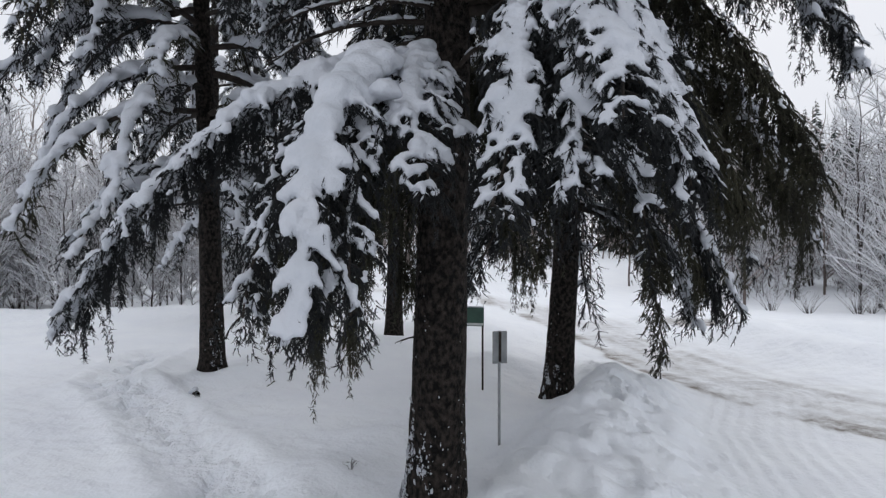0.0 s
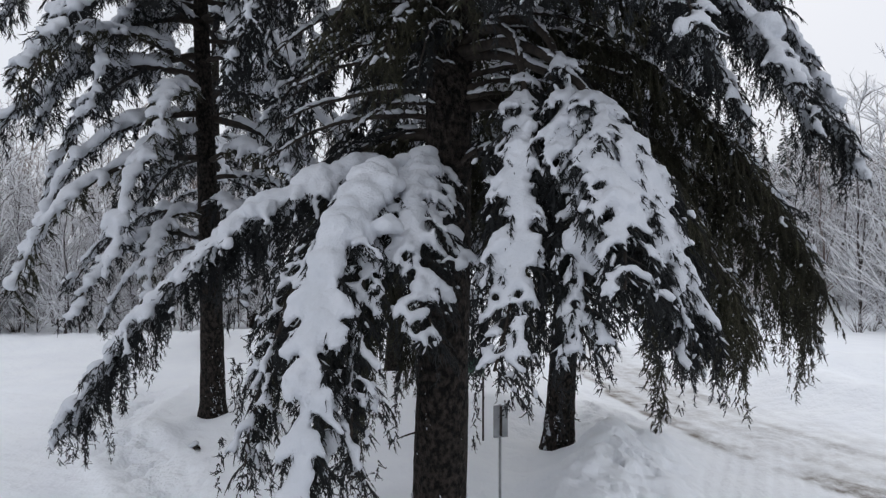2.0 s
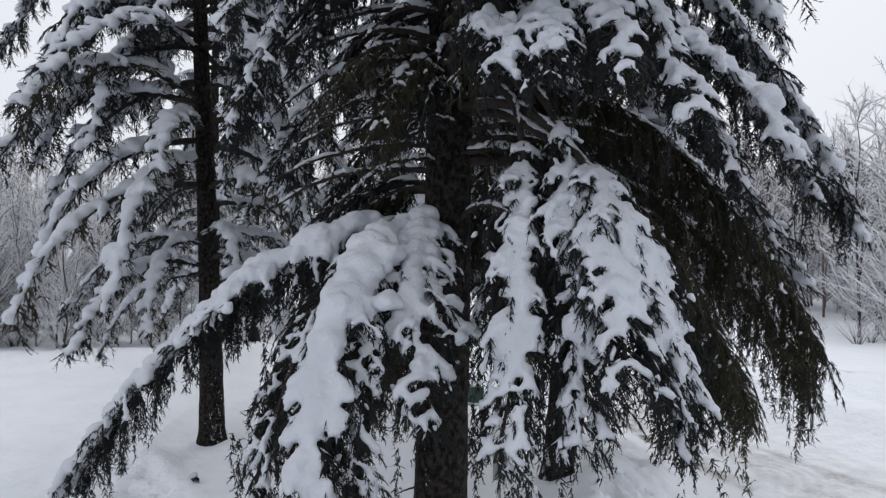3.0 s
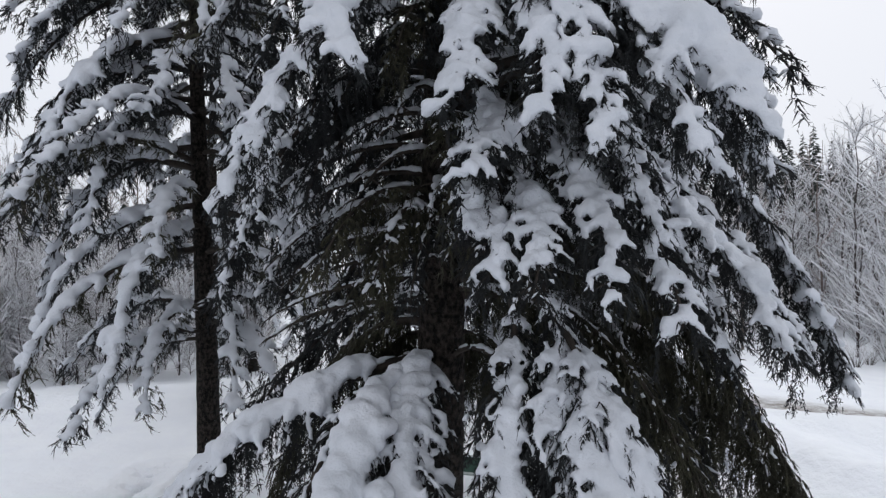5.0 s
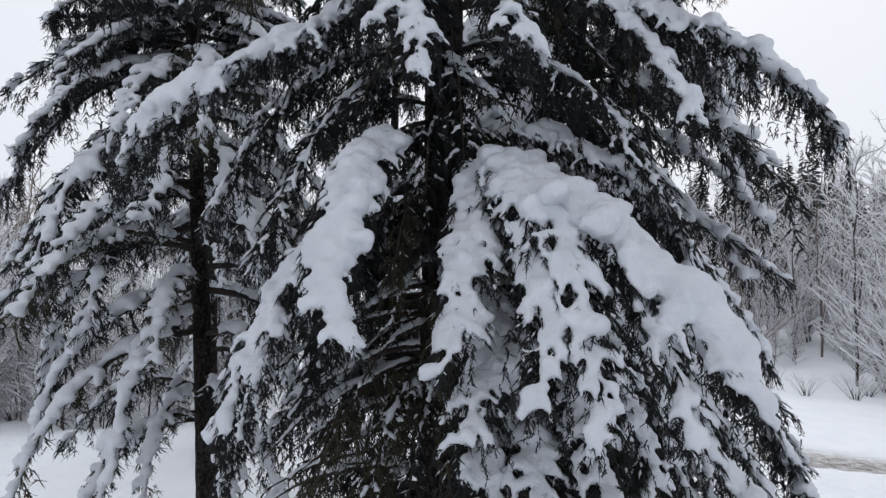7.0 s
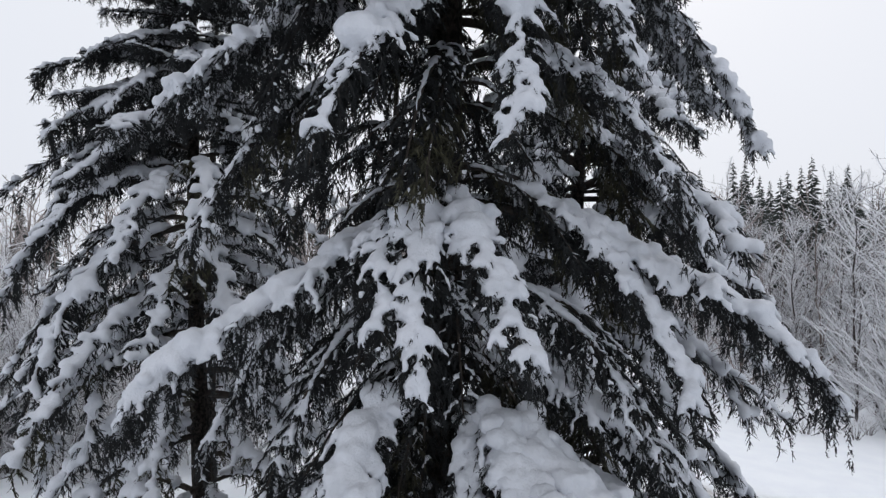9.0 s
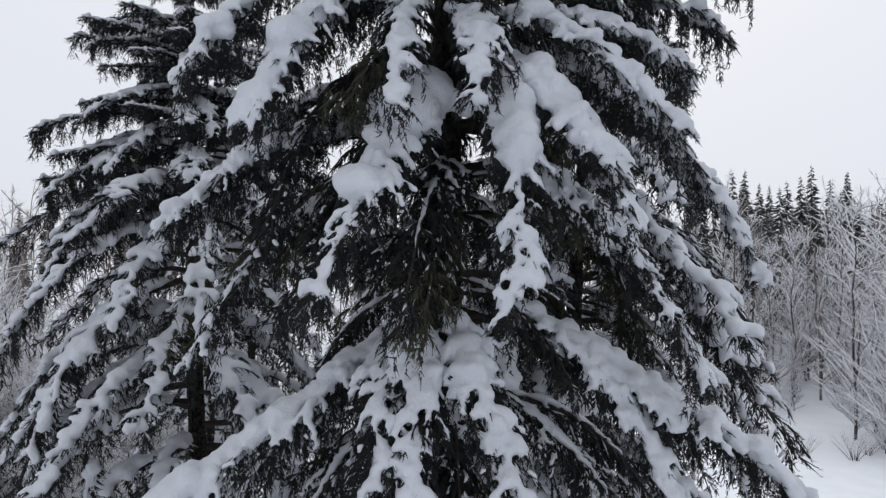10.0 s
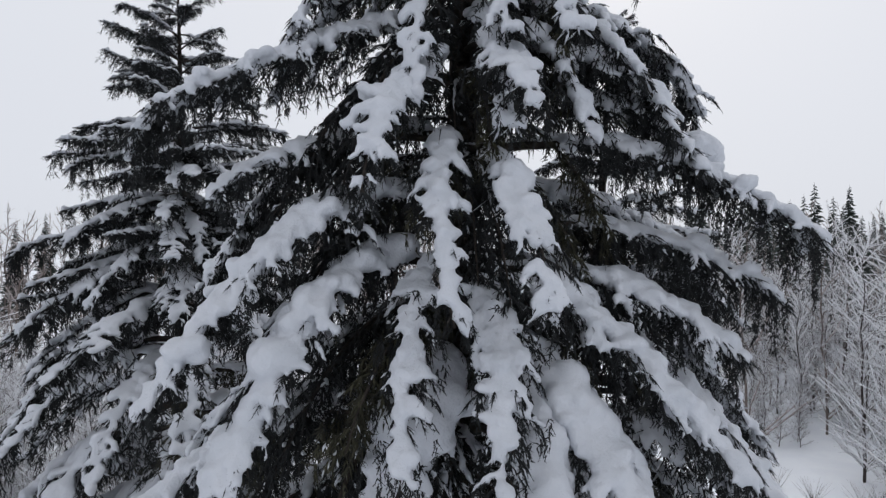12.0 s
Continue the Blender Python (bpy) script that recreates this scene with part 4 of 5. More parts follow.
bough(14.2, -35, 3.3, 2.4, 0.9, 0.6)
bough(14.0, 198, 3.1, 2.2, 0.8, 0.6)
bough(13.6, 5, 3.8, 2.4, 1.1, 0.55)
# fifth storey
bough(16.6, -22.3, 3.37, 0.81, 0.99, 0.5, (0.5, 0.95, 0.25), arch=0.13, bend=0.16, fall=1.7, bare_to=0.3, curtain=2.0, knobs=((0.68, 0.16),), ridge=0.75, laden=0.55)
bough(17.5, -32.4, 3.52, 1.17, 1.12, 0.5, (0.35, 0.85, 0.25), arch=0.07, bend=0.23, fall=1.9, bare_to=0.25, curtain=2.2, knobs=((0.98, 0.14),), ridge=0.75, laden=0.55)
bough(17.9, -19.1, 2.76, 0.86, 1.0, 0.45, None, arch=0.33, bend=-0.0, fall=1.8, curtain=2.0, knobs=((0.86, 0.22), (0.9, 0.2)))
bough(18.6, -37.7, 2.21, 0.85, 1.08, 0.45, (0.4, 0.95, 0.25), arch=0.06, bend=0.25, fall=1.8, bare_to=0.3, curtain=2.0, knobs=((0.9, 0.14),), ridge=0.75, laden=0.55)
bough(18.6, -111.7, 2.49, 1.84, 1.12, 0.4, (0.3, 0.9, 0.35), arch=-0.05, bend=0.0, fall=1.8, bare_to=0.3, ridge=0.75, laden=0.55)
bough(18.7, -83.9, 2.25, 1.27, 1.12, 0.35, (0.3, 0.9, 0.3), arch=-0.07, bend=0.09, fall=1.8, bare_to=0.4, ridge=0.75, laden=0.55)
bough(19.2, -145.5, 3.5, 1.93, 1.26, 0.45, (0.25, 0.9, 0.4), arch=-0.26, bend=-0.16, fall=1.6, bare_to=0.2, curtain=2.0, ridge=0.75, laden=0.55)
bough(17.6, -152.4, 2.78, 0.75, 1.22, 0.45, (0.35, 0.95, 0.25), arch=0.07, bend=-0.03, fall=1.8, bare_to=0.25, curtain=2.0, ridge=0.75, laden=0.55)
bough(17.5, -106.3, 2.44, 1.89, 1.08, 0.32, (0.45, 0.95, 0.2), arch=0.15, bend=0.23, fall=2.0, bare_to=0.3, ridge=0.75, laden=0.55)
bough(17.5, -77.3, 2.65, 1.71, 1.03, 0.35, (0.45, 0.8, 0.2), arch=-0.01, bend=-0.02, fall=2.0, bare_to=0.35, knobs=((0.6, 0.15),), ridge=0.75, laden=0.55)
bough(15.9, -107.8, 2.5, 1.51, 1.08, 0.35, (0.35, 0.9, 0.2), arch=0.39, bend=0.12, fall=2.0, bare_to=0.3, ridge=0.75, laden=0.55)
bough(15.9, -75.8, 2.65, 1.42, 1.08, 0.4, (0.35, 0.9, 0.3), arch=0.16, bend=-0.16, fall=2.0, bare_to=0.3, ridge=0.75, laden=0.55)
bough(17.6, 190, 2.85, 1.8, 1.1, 0.5, (0.4, 0.95, 0.4), curtain=2.0)
bough(17.0, 11, 3.4, 1.4, 1.1, 0.5, (0.55, 0.95, 0.4), 0.1, fall=2.2, curtain=2.0)
bough(19.2, -7, 2.7, 1.4, 1.1, 0.5, (0.5, 0.95, 0.4), 0.1, fall=2.3, curtain=2.2)
bough(18.6, -50, 1.8, 1.2, 1.1, 0.4, (0.3, 0.9, 0.5))
bough(19.6, -80, 1.8, 1.3, 1.1, 0.4)
bough(19.8, 215, 2.2, 1.3, 1.1, 0.45)

# low hanging boughs of the spruce beside the road
ROADSIDE = dict(tree=right, path=right_path, old=0.5, curtain=2.4, hang=1.5, needle=0.032, count=4, voxel=0.032)
bough(5.9, -40, 3.5, 4.3, 0.5, 0.75, fall=1.8, **ROADSIDE)
bough(6.1, -47, 3.3, 4.2, 0.5, 0.75, fall=1.8, **ROADSIDE)
bough(5.2, -58, 2.6, 3.0, 0.3, 0.6, **ROADSIDE)
bough(5.0, -15, 2.4, 3.0, 0.6, 0.55, **ROADSIDE)
bough(4.8, -120, 2.2, 2.3, 0.25, 0.5, **ROADSIDE)

rng = np.random.default_rng(5)
droop = lambda z: np.interp(z, [3, 14, 25], [8, 2, -28])
# the far side of the main spruce, its top, and dark inner boughs
crown(main, main_path, dark_lib, np.arange(5.6, 19.5, 1.0), lambda z: np.interp(z, [5, 10, 19], [3.3, 3.5, 2.4]), 60, rng, lambda z: 0, lambda z, a: a > 172 and a < 350, per=7)
crown(main, main_path, dark_lib, np.arange(7.4, 18.5, 1.1), lambda z: np.interp(z, [5, 10, 14, 19], [1.8, 2.1, 2.0, 1.5]), 20, rng, lambda z: 0, lambda z, a: a < 172 or a > 350, per=6)
crown(main, main_path, dark_lib, np.arange(13.6, 20, 0.9), lambda z: np.interp(z, [13, 20], [2.3, 1.7]), 75, rng, lambda z: 4, lambda z, a: a < 172 or a > 350, per=6)
crown(main, main_path, far_lib, np.arange(19.6, 31.4, 0.7), lambda z: np.interp(z, [19, 22, 32], [2.6, 2.1, 0.3]), 10, rng, lambda z: np.interp(z, [20, 31], [4, -30]), per=7)
crown(main, main_path, dark_lib, np.arange(19.0, 29, 1.2), lambda z: np.interp(z, [19, 30], [1.6, 0.5]), 10, rng, lambda z: 0, per=4)
LEFT_REACH = lambda z: np.interp(z, [5, 8, 13, 18, 25], [4.2, 5.4, 5.0, 3.4, 0.4])
crown(left, left_path, thin_lib, np.arange(4.7, 7.9, 1.15), LEFT_REACH, 40, rng, droop, per=5)
crown(left, left_path, thin_lib, np.arange(8.1, 11.2, 0.9), LEFT_REACH, 70, rng, droop, per=5)
crown(left, left_path, far_lib, np.arange(11.3, 15.5, 0.85), LEFT_REACH, 70, rng, droop, per=6)
crown(left, left_path, top_lib, np.arange(15.8, 24.8, 0.5), lambda z: np.interp(z, [15, 18, 21, 25], [3.9, 3.1, 2.0, 0.25]), 40, rng, lambda z: np.interp(z, [15, 18, 25], [14, 2, -32]), per=9)
crown(right, right_path, far_lib, np.arange(5.6, 16.8, 0.75), lambda z: np.interp(z, [5, 9, 13, 16, 19, 23.5], [4.4, 5.2, 5.1, 3.8, 2.2, 0.3]), 70, rng, droop, lambda z, a: z < 7.2 and 225 < a < 300, per=6)
crown(right, right_path, top_lib, np.arange(17, 23.3, 0.5), lambda z: np.interp(z, [16, 19, 23.5], [3.4, 2.2, 0.25]), 70, rng, lambda z: np.interp(z, [16, 19, 23], [14, 2, -32]), per=6)
crown(right, right_path, dark_lib, np.arange(4.8, 23, 1.3), lambda z: np.interp(z, [4, 12, 18, 23], [3.0, 3.0, 1.6, 0.4]), 33, rng, droop, per=4)
crown(rear, rear_path, far_lib, np.arange(4.5, 23.5, 1.2), lambda z: np.interp(z, [3, 6, 11, 24], [3.5, 4.4, 4.0, 0.3]), 20, rng, droop, per=4)
crown(back, back_path, top_lib, np.arange(17, 27.2, 0.6), lambda z: np.interp(z, [16, 27.5], [2.6, 0.25]), 50, rng, lambda z: np.interp(z, [16, 20, 27], [14, 2, -32]), per=6)
crown(back, back_path, far_lib, np.arange(5, 17, 1.2), lambda z: np.interp(z, [3, 6, 11, 26], [3.2, 3.6, 3.2, 0.3]), 50, rng, droop, per=4)

crown(distant, distant_path, top_lib, np.arange(20, 28.2, 0.6), lambda z: np.interp(z, [19, 28.5], [2.4, 0.25]), 20, rng, lambda z: np.interp(z, [19, 22, 28], [14, 2, -32]), per=6)
crown(distant, distant_path, far_lib, np.arange(5, 20, 1.4), lambda z: np.interp(z, [3, 8, 20], [3.0, 3.2, 2.2]), 70, rng, droop, per=4)


# ---------------------------------------------------------------- far woods
def bare_tree(seed, height, twigs=800, thin=1.0, seg=4, limbs=2.0, trunk=1.0, low=0.06, frosting=0.03):
    """A leafless tree: trunk and limbs, and twigs white with frost."""
    rng = np.random.default_rng(seed)
    wood, frost = Pile(), Pile()
    s = np.linspace(0, 1, 12)
    path = np.stack([np.cumsum(rng.normal(0, 0.13, 12)) * height / 14, np.cumsum(rng.normal(0, 0.13, 12)) * height / 14, s * height - 0.3], -1)
    wood.add(*tube(path, (0.0050 * height * (1 - s) ** 0.8 + 0.012) * trunk, 6 if seg > 2 else 4))
    ends = []
    for k in range(int(height * limbs)):
        f = rng.uniform(low, 0.97)
        p = np.array([np.interp(f, s, path[:, c]) for c in range(3)])
        az, up = rng.uniform(0, 2 * np.pi), rng.uniform(0.7, 2.0)
        length = height * (0.27 - 0.17 * f) * rng.uniform(0.6, 1.4)
        d = unit(np.array([math.cos(az), math.sin(az), up]))
        pts = [p]
        for q in range(seg):
            d = unit(d + rng.normal(0, 0.14, 3) + np.array([0, 0, -0.04]))
            pts.append(pts[-1] + d * length / seg)
        pts = np.array(pts)
        r = np.linspace(0.024, 0.008, seg + 1) * thin
        wood.add(*tube(pts, r, 3))
        frost.add(*tube(pts + np.outer(r + 0.02, [0, 0, 1.0]), r * 0.9 + frosting, 3))
        ends.append(pts)
    ends = np.array(ends)
    a, b = rng.integers(0, len(ends), twigs), rng.uniform(0.15, 1, twigs) * (seg - 0.001)
    i = b.astype(int)
    base = ends[a, i] + (ends[a, i + 1] - ends[a, i]) * (b - i)[:, None]
    way = unit(unit(ends[a, i + 1] - ends[a, i]) + rng.normal(0, 0.55, (twigs, 3)))
    ln = rng.uniform(0.4, 1.5, (twigs, 1))
    side = unit(np.cross(way, [[0.3, 0.2, 1.0]])) * 0.017 * thin
    up = np.array([[0, 0, 0.020]]) * thin
    v = np.stack([base - side, base + side, base + up, base + way * ln], 1)
    dark = rng.uniform(0, 1, twigs) < 0.35

    def spikes(q):
        o = (np.arange(len(q)) * 4)[:, None]
        return q.reshape(-1, 3), np.concatenate([o + [0, 1, 3], o + [1, 2, 3], o + [2, 0, 3]])

    tip = base + way * ln
    blades = np.stack([base - side, base + side, tip + side * 0.25, tip - side * 0.25], 1)[dark]
    wood.add(blades, np.arange(len(blades) * 4).reshape(-1, 4))
    v, tri = spikes(v[~dark])
    fr_v, fr_f = np.concatenate(frost.v), np.concatenate(frost.f)
    fr_tri = np.concatenate([fr_f[:, [0, 1, 2]], fr_f[:, [0, 2, 3]]])
    out = Pile()
    out.add(fr_v, fr_tri)
    out.add(v, tri)
    return wood, out


def far_spruce(seed, height, layers=34):
    """A spruce far away: whorls of tapered, drooping boughs and the snow on them."""
    rng = np.random.default_rng(seed)
    green, white = Pile(), Pile()
    green.add(*tube([[0, 0, -0.3], [0, 0, height * 0.6], [0, 0, height]], [0.16, 0.09, 0.01], 5))
    g2 = Pile()
    for k in range(layers):
        f = 0.08 + 0.92 * k / layers
        r = (1 - f) ** 0.8 * height * 0.17 + 0.12
        for q in range(9):
            az = rng.uniform(0, 2 * np.pi)
            o = np.array([0, 0, f * height])
            out = np.array([math.cos(az), math.sin(az), 0])
            lat = np.array([-out[1], out[0], 0])
            ln = r * rng.uniform(0.7, 1.15)
            o = o + [0, 0, rng.uniform(-0.4, 0.4)]
            tip = o + out * ln + [0, 0, -ln * rng.uniform(0.15, 0.6)]
            w = lat * (0.17 * ln + 0.10)
            mid = o + (tip - o) * 0.55
            v = [o, mid - w + [0, 0, -0.22 * ln], tip, mid + w + [0, 0, -0.22 * ln], mid + [0, 0, 0.06 * ln]]
            g2.add(v, [[0, 1, 4], [1, 2, 4], [2, 3, 4], [3, 0, 4]])
            if rng.uniform() < 0.6:
                a = o + (tip - o) * rng.uniform(0.25, 0.4)
                b = o + (tip - o) * rng.uniform(0.7, 0.98)
                c = (a + b) / 2 + [0, 0, 0.07 * ln + 0.05]
                white.add([a + [0, 0, 0.05], b + [0, 0, 0.03], c, (a + b) / 2 + w * 0.4, (a + b) / 2 - w * 0.4], [[0, 3, 2], [3, 1, 2], [1, 4, 2], [4, 0, 2]])
    tv, tf = np.concatenate(green.v), np.concatenate(green.f)
    out = Pile()
    out.add(tv, np.concatenate([tf[:, [0, 1, 2]], tf[:, [0, 2, 3]]]))
    out.add(np.concatenate(g2.v), np.concatenate(g2.f))
    return out, white


bare = []
for k in range(7):
    h = (17, 20, 15, 22, 13, 18, 9)[k]
    wood, frost = bare_tree(300 + k, h, 800, 1.3, 4, 4.2, 1.1, 0.03, 0.032)
    t = tagged(new("bare_tree", wood.mesh("trunk", ALDER, True)), "leafless grey tree with snow-frosted twigs in the far wood", "bare tree", "trees of the far wood")
    c = tagged(new("crown", frost.mesh("crown", TWIG)), kind="stuff")
    c.parent = t
    bare.append(t)
rng = np.random.default_rng(8)
used = set()


def stand(k, x, y, s):
    m = pose(x, y, on_ground(x, y) - 0.1, 0, 0, rng.uniform(0, 360)) @ Matrix.Scale(s, 4)
    if k in used:
        ob = copy_thing(bare[k], m)
        ob.scale = (s, s, s)
    else:
        used.add(k)
        bare[k].matrix_basis = m


def clear_of_road(x, y):
    return float(away(np.array([x]), np.array([y]), ROAD)[0][0]) > 5 and float(away(np.array([x]), np.array([y]), SIDE_ROAD)[0][0]) > 4


count = 0
while count < 240:
    young = count % 5 < 2
    if count % 2:
        x, y = rng.uniform(-48, -8), rng.uniform(29, 36 if young else 54)
        ok = y > 29.5 + max(0, x + 20) * 0.5 and x / y > -0.95
    else:
        x, y = rng.uniform(24, 84), rng.uniform(57, 70) if young else rng.uniform(42, 92)
        ok = 0.40 < x / y < 0.92 and (y > 57 or x / y > 0.69)
    if ok and clear_of_road(x, y):
        if young:
            stand((4, 6)[int(rng.integers(2))], x, y, rng.uniform(0.4, 0.75))
        elif count % 2:
            stand(int(rng.integers(7)), x, y, rng.uniform(0.45, 0.65))
        else:
            stand(int(rng.integers(7)), x, y, rng.uniform(0.75, 1.15))
        count += 1


def joined(name, makers, spots, mats, label, category):
    """Far woods as one sheet of countless trees."""
    piles = [Pile() for _ in mats]
    for x, y, s, k, turn in spots:
        c, n = math.cos(turn) * s, math.sin(turn) * s
        z = on_ground(x, y) - 0.2
        for pile, (v, f) in zip(piles, makers[k]):
            pile.add(np.stack([v[:, 0] * c - v[:, 1] * n + x, v[:, 0] * n + v[:, 1] * c + y, v[:, 2] * s + z], -1), f)
    root = tagged(new(name, piles[0].mesh("wood", mats[0])), label, category, kind="stuff")
    for pile, mat in zip(piles[1:], mats[1:]):
        new("snow_cover", pile.mesh("snow_cover", mat)).parent = root


def triangles(p):
    v, out, base = np.concatenate(p.v), [], 0
    for f in p.f:
        out.append(f if f.shape[1] == 3 else np.concatenate([f[:, [0, 1, 2]], f[:, [0, 2, 3]]]))
    return v, np.concatenate(out)


makers = [[triangles(p) for p in bare_tree(400 + k, 17 + 2 * k, 140, 1.9, 2, 0.6, 1.2)] for k in range(4)]
spots = []
for _ in range(520):
    a, d = radians(rng.uniform(-62, 62)), rng.uniform(58, 190)
    x, y = d * math.sin(a), d * math.cos(a)
    if y > 50 and clear_of_road(x, y):
        spots.append((x, y, rng.uniform(0.7, 1.15), int(rng.integers(4)), rng.uniform(0, 6.3)))
# unseen trees behind the camera, added to close the place and shape its light
for _ in range(90):
    a, d = radians(rng.uniform(70, 290)), rng.uniform(45, 110)
    x, y = d * math.sin(a), d * math.cos(a)
    if clear_of_road(x, y):
        spots.append((x, y, rng.uniform(0.7, 1.1), int(rng.integers(4)), rng.uniform(0, 6.3)))
joined("far_bare_wood", makers, spots, (FAR_WOOD, FAR_TWIG), "grey-brown leafless wood with snow on its twigs, and added trees out of view", "far woods")

makers = [[triangles(p) for p in far_spruce(500 + k, 20 + 2 * k)] for k in range(4)]
spots = []
for x, y in ((53.4, 92), (48.5, 94), (57.5, 97), (45.5, 91), (61.0, 99), (51.0, 98), (66.0, 104)):
    spots.append((x, y, rng.uniform(0.98, 1.1), int(rng.integers(2, 4)), rng.uniform(0, 6.3)))
for _ in range(120):
    a, d = radians(rng.choice([rng.uniform(16, 45), rng.uniform(-60, 60)])), rng.uniform(120, 230)
    x, y = d * math.sin(a), d * math.cos(a)
    spots.append((x, y, rng.uniform(0.7, 1.15), int(rng.integers(4)), rng.uniform(0, 6.3)))
joined("far_spruce_wood", makers, spots, (FAR_SPRUCE, SNOW), "dark spruces with snow on their boughs far behind", "far woods")


def shrub(seed, height):
    """A leafless shrub: many thin upright stems out of the snow."""
    rng = np.random.default_rng(seed)
    wood, frost = Pile(), Pile()
    for _ in range(26):
        az, out = rng.uniform(0, 6.283), rng.uniform(0.1, 0.55)
        d = unit(np.array([math.cos(az) * out, math.sin(az) * out, 1.0]))
        pts = [np.array([math.cos(az), math.sin(az), 0]) * rng.uniform(0, 0.25) - [0, 0, 0.2]]
        for q in range(5):
            d = unit(d + rng.normal(0, 0.10, 3) + [math.cos(az) * 0.06, math.sin(az) * 0.06, 0])
            pts.append(pts[-1] + d * height * rng.uniform(0.7, 1.1) / 5)
        pts = np.array(pts)
        wood.add(*tube(pts, np.linspace(0.014, 0.005, 6), 4))
        frost.add(*tube(pts[2:] + [0, 0, 0.012], np.linspace(0.012, 0.007, 4), 3))
        for q in (2, 3, 4):
            tip = pts[q] + unit(rng.normal(0, 1, 3) + [0, 0, 0.6]) * height * 0.22
            frost.add(*tube(np.array([pts[q], (pts[q] + tip) / 2 + [0, 0, 0.02], tip]), [0.009, 0.007, 0.004], 3))
    return wood, frost


wood, frost = shrub(61, 2.4)
bush = tagged(new("bare_shrub", wood.mesh("stems", ALDER)), "leafless shrub with frosted stems standing in deep snow", "shrub", "shrubs before the wood")
tagged(new("frost", frost.mesh("frost", TWIG)), kind="stuff").parent = bush
bush.matrix_basis = pose(30.4, 43, on_ground(30.4, 43), 0, 0, 20)
for x, y, s in ((32.5, 44.5, 0.8), (28.0, 45.0, 0.9), (35.0, 46.0, 1.1), (26.5, 47.5, 1.0), (33.8, 42.0, 0.6), (-24.0, 33.0, 0.8), (-19.0, 34.0, 0.7)):
    copy_thing(bush, pose(x, y, on_ground(x, y), 0, 0, x * 40)).scale = (s, s, s)


# ---------------------------------------------------------------- signs
def box(bm, x0, x1, y0, y1, z0, z1, bevel=0.0):
    r = bmesh.ops.create_cube(bm, size=1)
    bmesh.ops.scale(bm, vec=(x1 - x0, y1 - y0, z1 - z0), verts=r["verts"])
    bmesh.ops.translate(bm, vec=((x0 + x1) / 2, (y0 + y1) / 2, (z0 + z1) / 2), verts=r["verts"])
    if bevel:
        bmesh.ops.bevel(bm, geom=[e for e in bm.edges if all(v in r["verts"] for v in e.verts)], offset=bevel, segments=2, affect="EDGES")


def part(name, bm, mat, parent=None, label=""):
    me = bpy.data.meshes.new(name)
    bm.to_mesh(me)
    bm.free()
    me.materials.append(mat)
    ob = new(name, me)
    ob.parent = parent
    return tagged(ob, label)


def post_mesh(r, z0, z1):
    bm = bmesh.new()
    c = bmesh.ops.create_cone(bm, cap_ends=True, segments=14, radius1=r, radius2=r, depth=z1 - z0)
    bmesh.ops.translate(bm, vec=(0, 0, (z0 + z1) / 2), verts=c["verts"])
    return bm


def small_sign():
    sign = tagged(new("road_sign"), "back of a grey metal road sign on a thin post", "road sign")
    sign.location = (0.96, 10.05, -0.22)
    part("post", post_mesh(0.024, -0.6, 1.72), STEEL, sign)
    bm = bmesh.new()
    box(bm, -0.13, 0.13, -0.035, -0.027, 1.17, 1.72, 0.003)
    plate = part("plate", bm, STEEL, sign)
    for z in (1.30, 1.58):
        bm = bmesh.new()
        box(bm, -0.05, 0.05, -0.04, 0.03, z - 0.015, z + 0.015, 0.002)
        part("clamp", bm, STEEL, plate)
    bm = bmesh.new()
    box(bm, -0.02, 0.02, -0.060, -0.036, 1.20, 1.71, 0.003)
    part("stiffener", bm, LIMB, plate)
    sign.rotation_euler = (0, 0, radians(14))


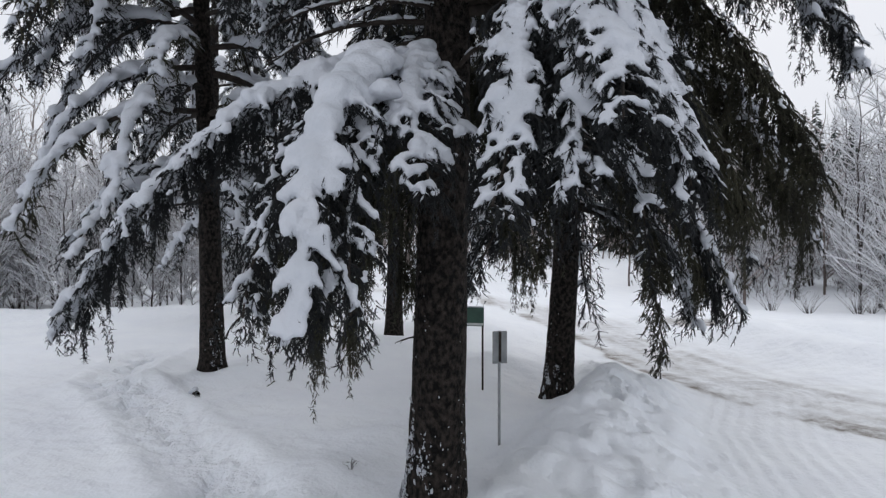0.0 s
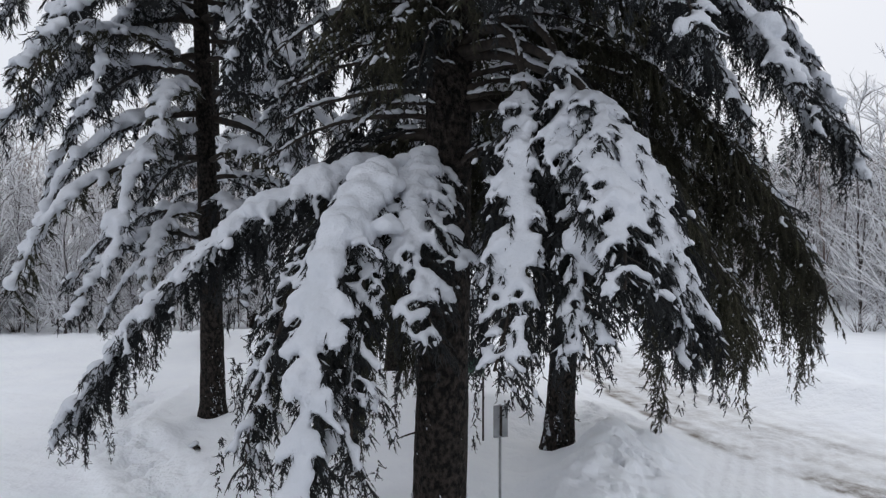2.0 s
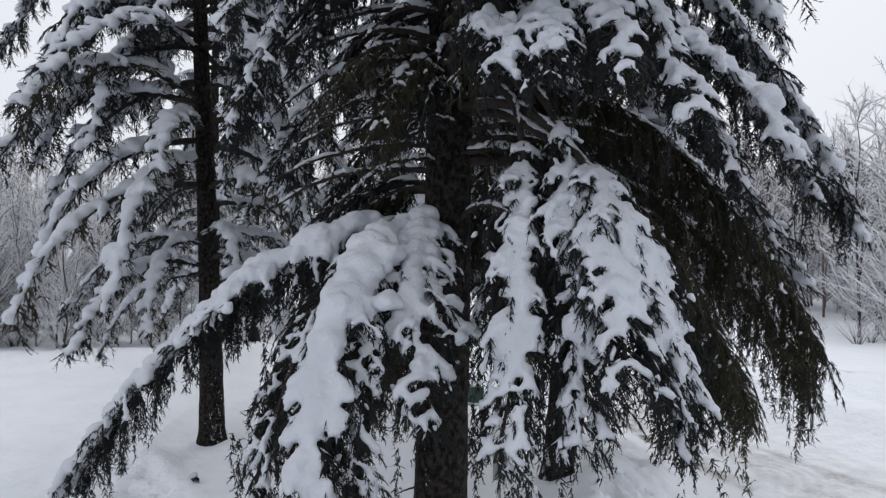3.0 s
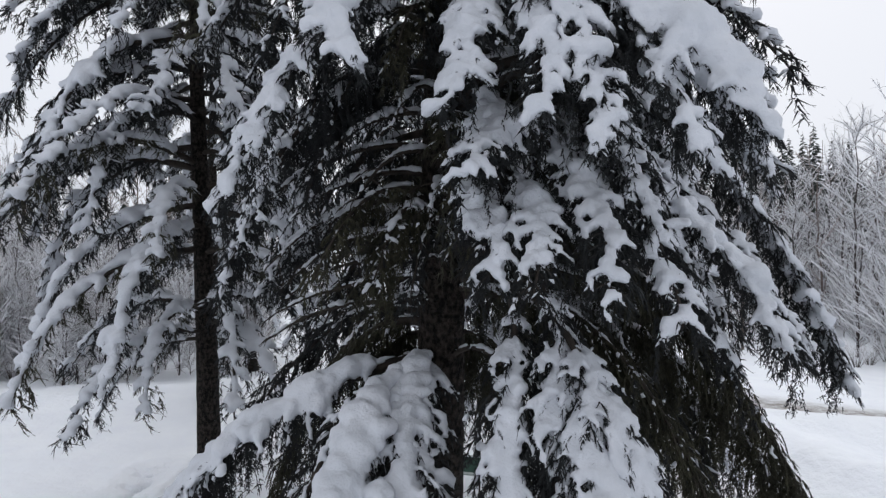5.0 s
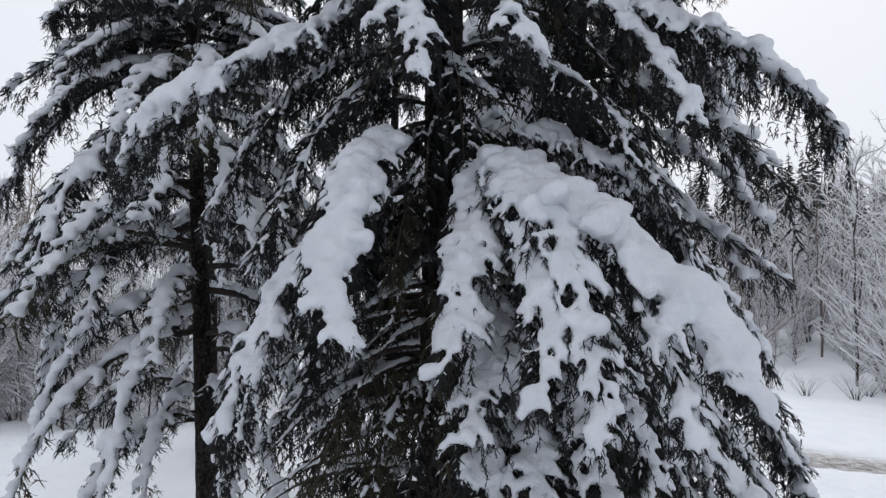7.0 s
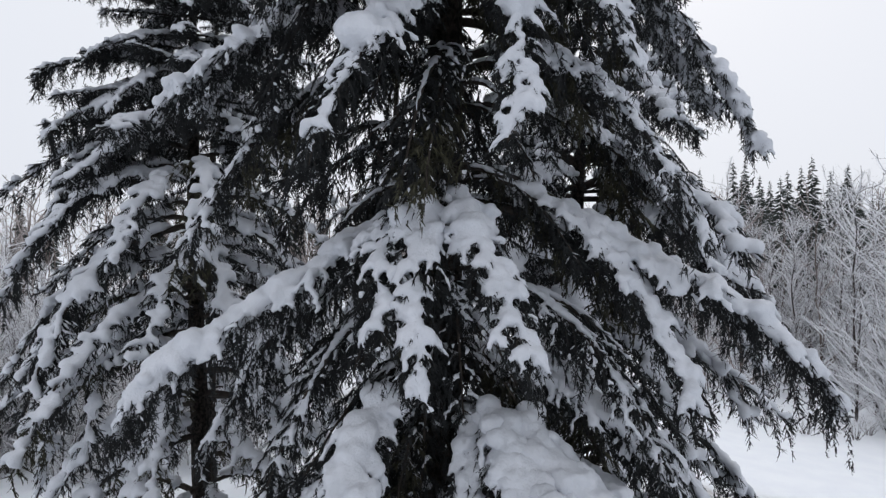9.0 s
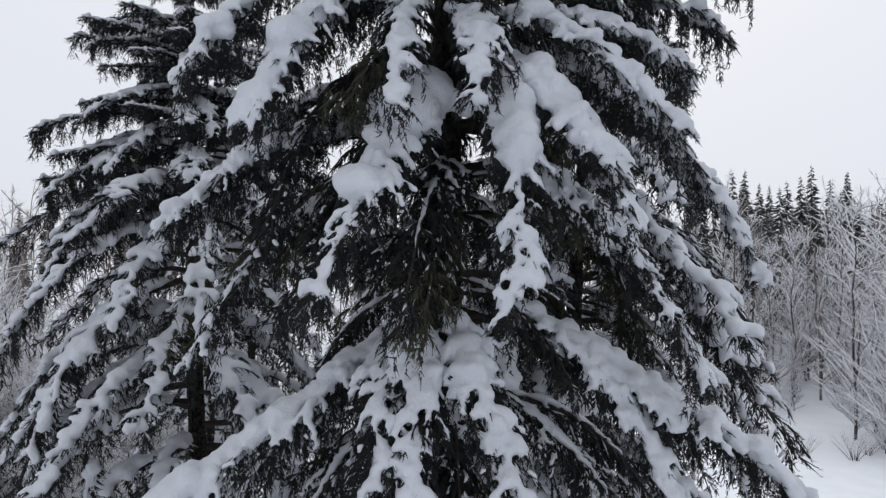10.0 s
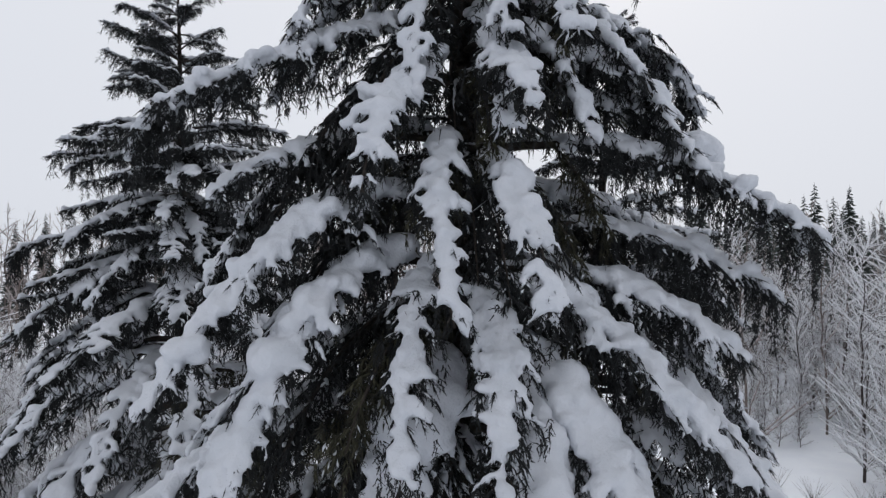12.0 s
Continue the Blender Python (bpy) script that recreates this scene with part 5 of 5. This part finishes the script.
def green_board():
    board = tagged(new("notice_board"), "green painted board with a pale lower band on posts", "notice board")
    board.location = (0.62, 14.9, on_ground(0.62, 14.9))
    for x in (-0.38, 0.38):
        p = part("post", post_mesh(0.025, -0.4, 2.02), LIMB, board)
        p.location = (x, 0.04, 0)
    bm = bmesh.new()
    box(bm, -0.42, 0.42, -0.02, 0.012, 1.55, 2.02, 0.006)
    panel = part("panel", bm, GREEN, board)
    bm = bmesh.new()
    box(bm, -0.41, 0.41, -0.028, -0.0205, 1.57, 1.63, 0.002)
    part("band", bm, PALE, panel, "pale band along the lower edge")
    bm = bmesh.new()
    box(bm, -0.43, 0.43, -0.05, 0.04, 2.022, 2.05, 0.01)
    part("snow_cap", bm, SNOW, board)
    board.rotation_euler = (0, 0, radians(-12))


small_sign()
green_board()


# ---------------------------------------------------------------- small things in the snow
# stub added where the snow shows only a small dark hole
def added_stub():
    ob = tagged(new("added_stub"), "dark stub added for a small dark hole in the snow", "log")
    ob.location = (-5.75, 13.7, on_ground(-5.75, 13.7))
    v, f = tube([[-0.25, 0.3, -0.15], [0.0, 0.0, 0.02], [0.06, -0.08, 0.05]], [0.09, 0.085, 0.06], 10)
    new("wood", mesh_of("wood", v, f, LIMB, True)).parent = ob
    v, f = tube([[-0.22, 0.27, -0.02], [-0.06, 0.08, 0.11], [0.01, -0.01, 0.11]], [0.09, 0.08, 0.03], 10)
    new("snow_cap", mesh_of("snow_cap", v, f, SNOW, True)).parent = ob


def dry_weed(x, y, seed):
    rng = np.random.default_rng(seed)
    pile = Pile()
    for _ in range(7):
        az = rng.uniform(0, 6.283)
        lean = np.array([math.cos(az), math.sin(az), 0]) * rng.uniform(0.05, 0.16)
        pts = np.array([[0, 0, -0.1], lean * 0.4 + [0, 0, 0.06], lean + [0, 0, rng.uniform(0.08, 0.15)]])
        pile.add(*tube(pts, [0.004, 0.003, 0.002], 4))
        pile.add(*tube(np.array([pts[1], pts[1] + [rng.normal(0, 0.04), rng.normal(0, 0.04), 0.05], pts[1] + [rng.normal(0, 0.06), rng.normal(0, 0.06), 0.07]]), [0.003, 0.003, 0.002], 4))
    ob = tagged(new("dry_weed", pile.mesh("stems", LIMB)), "tuft of dry dark weed stems standing out of the snow", "weed")
    ob.location = (x, y, on_ground(x, y))


added_stub()
dry_weed(-1.36, 8.7, 71)
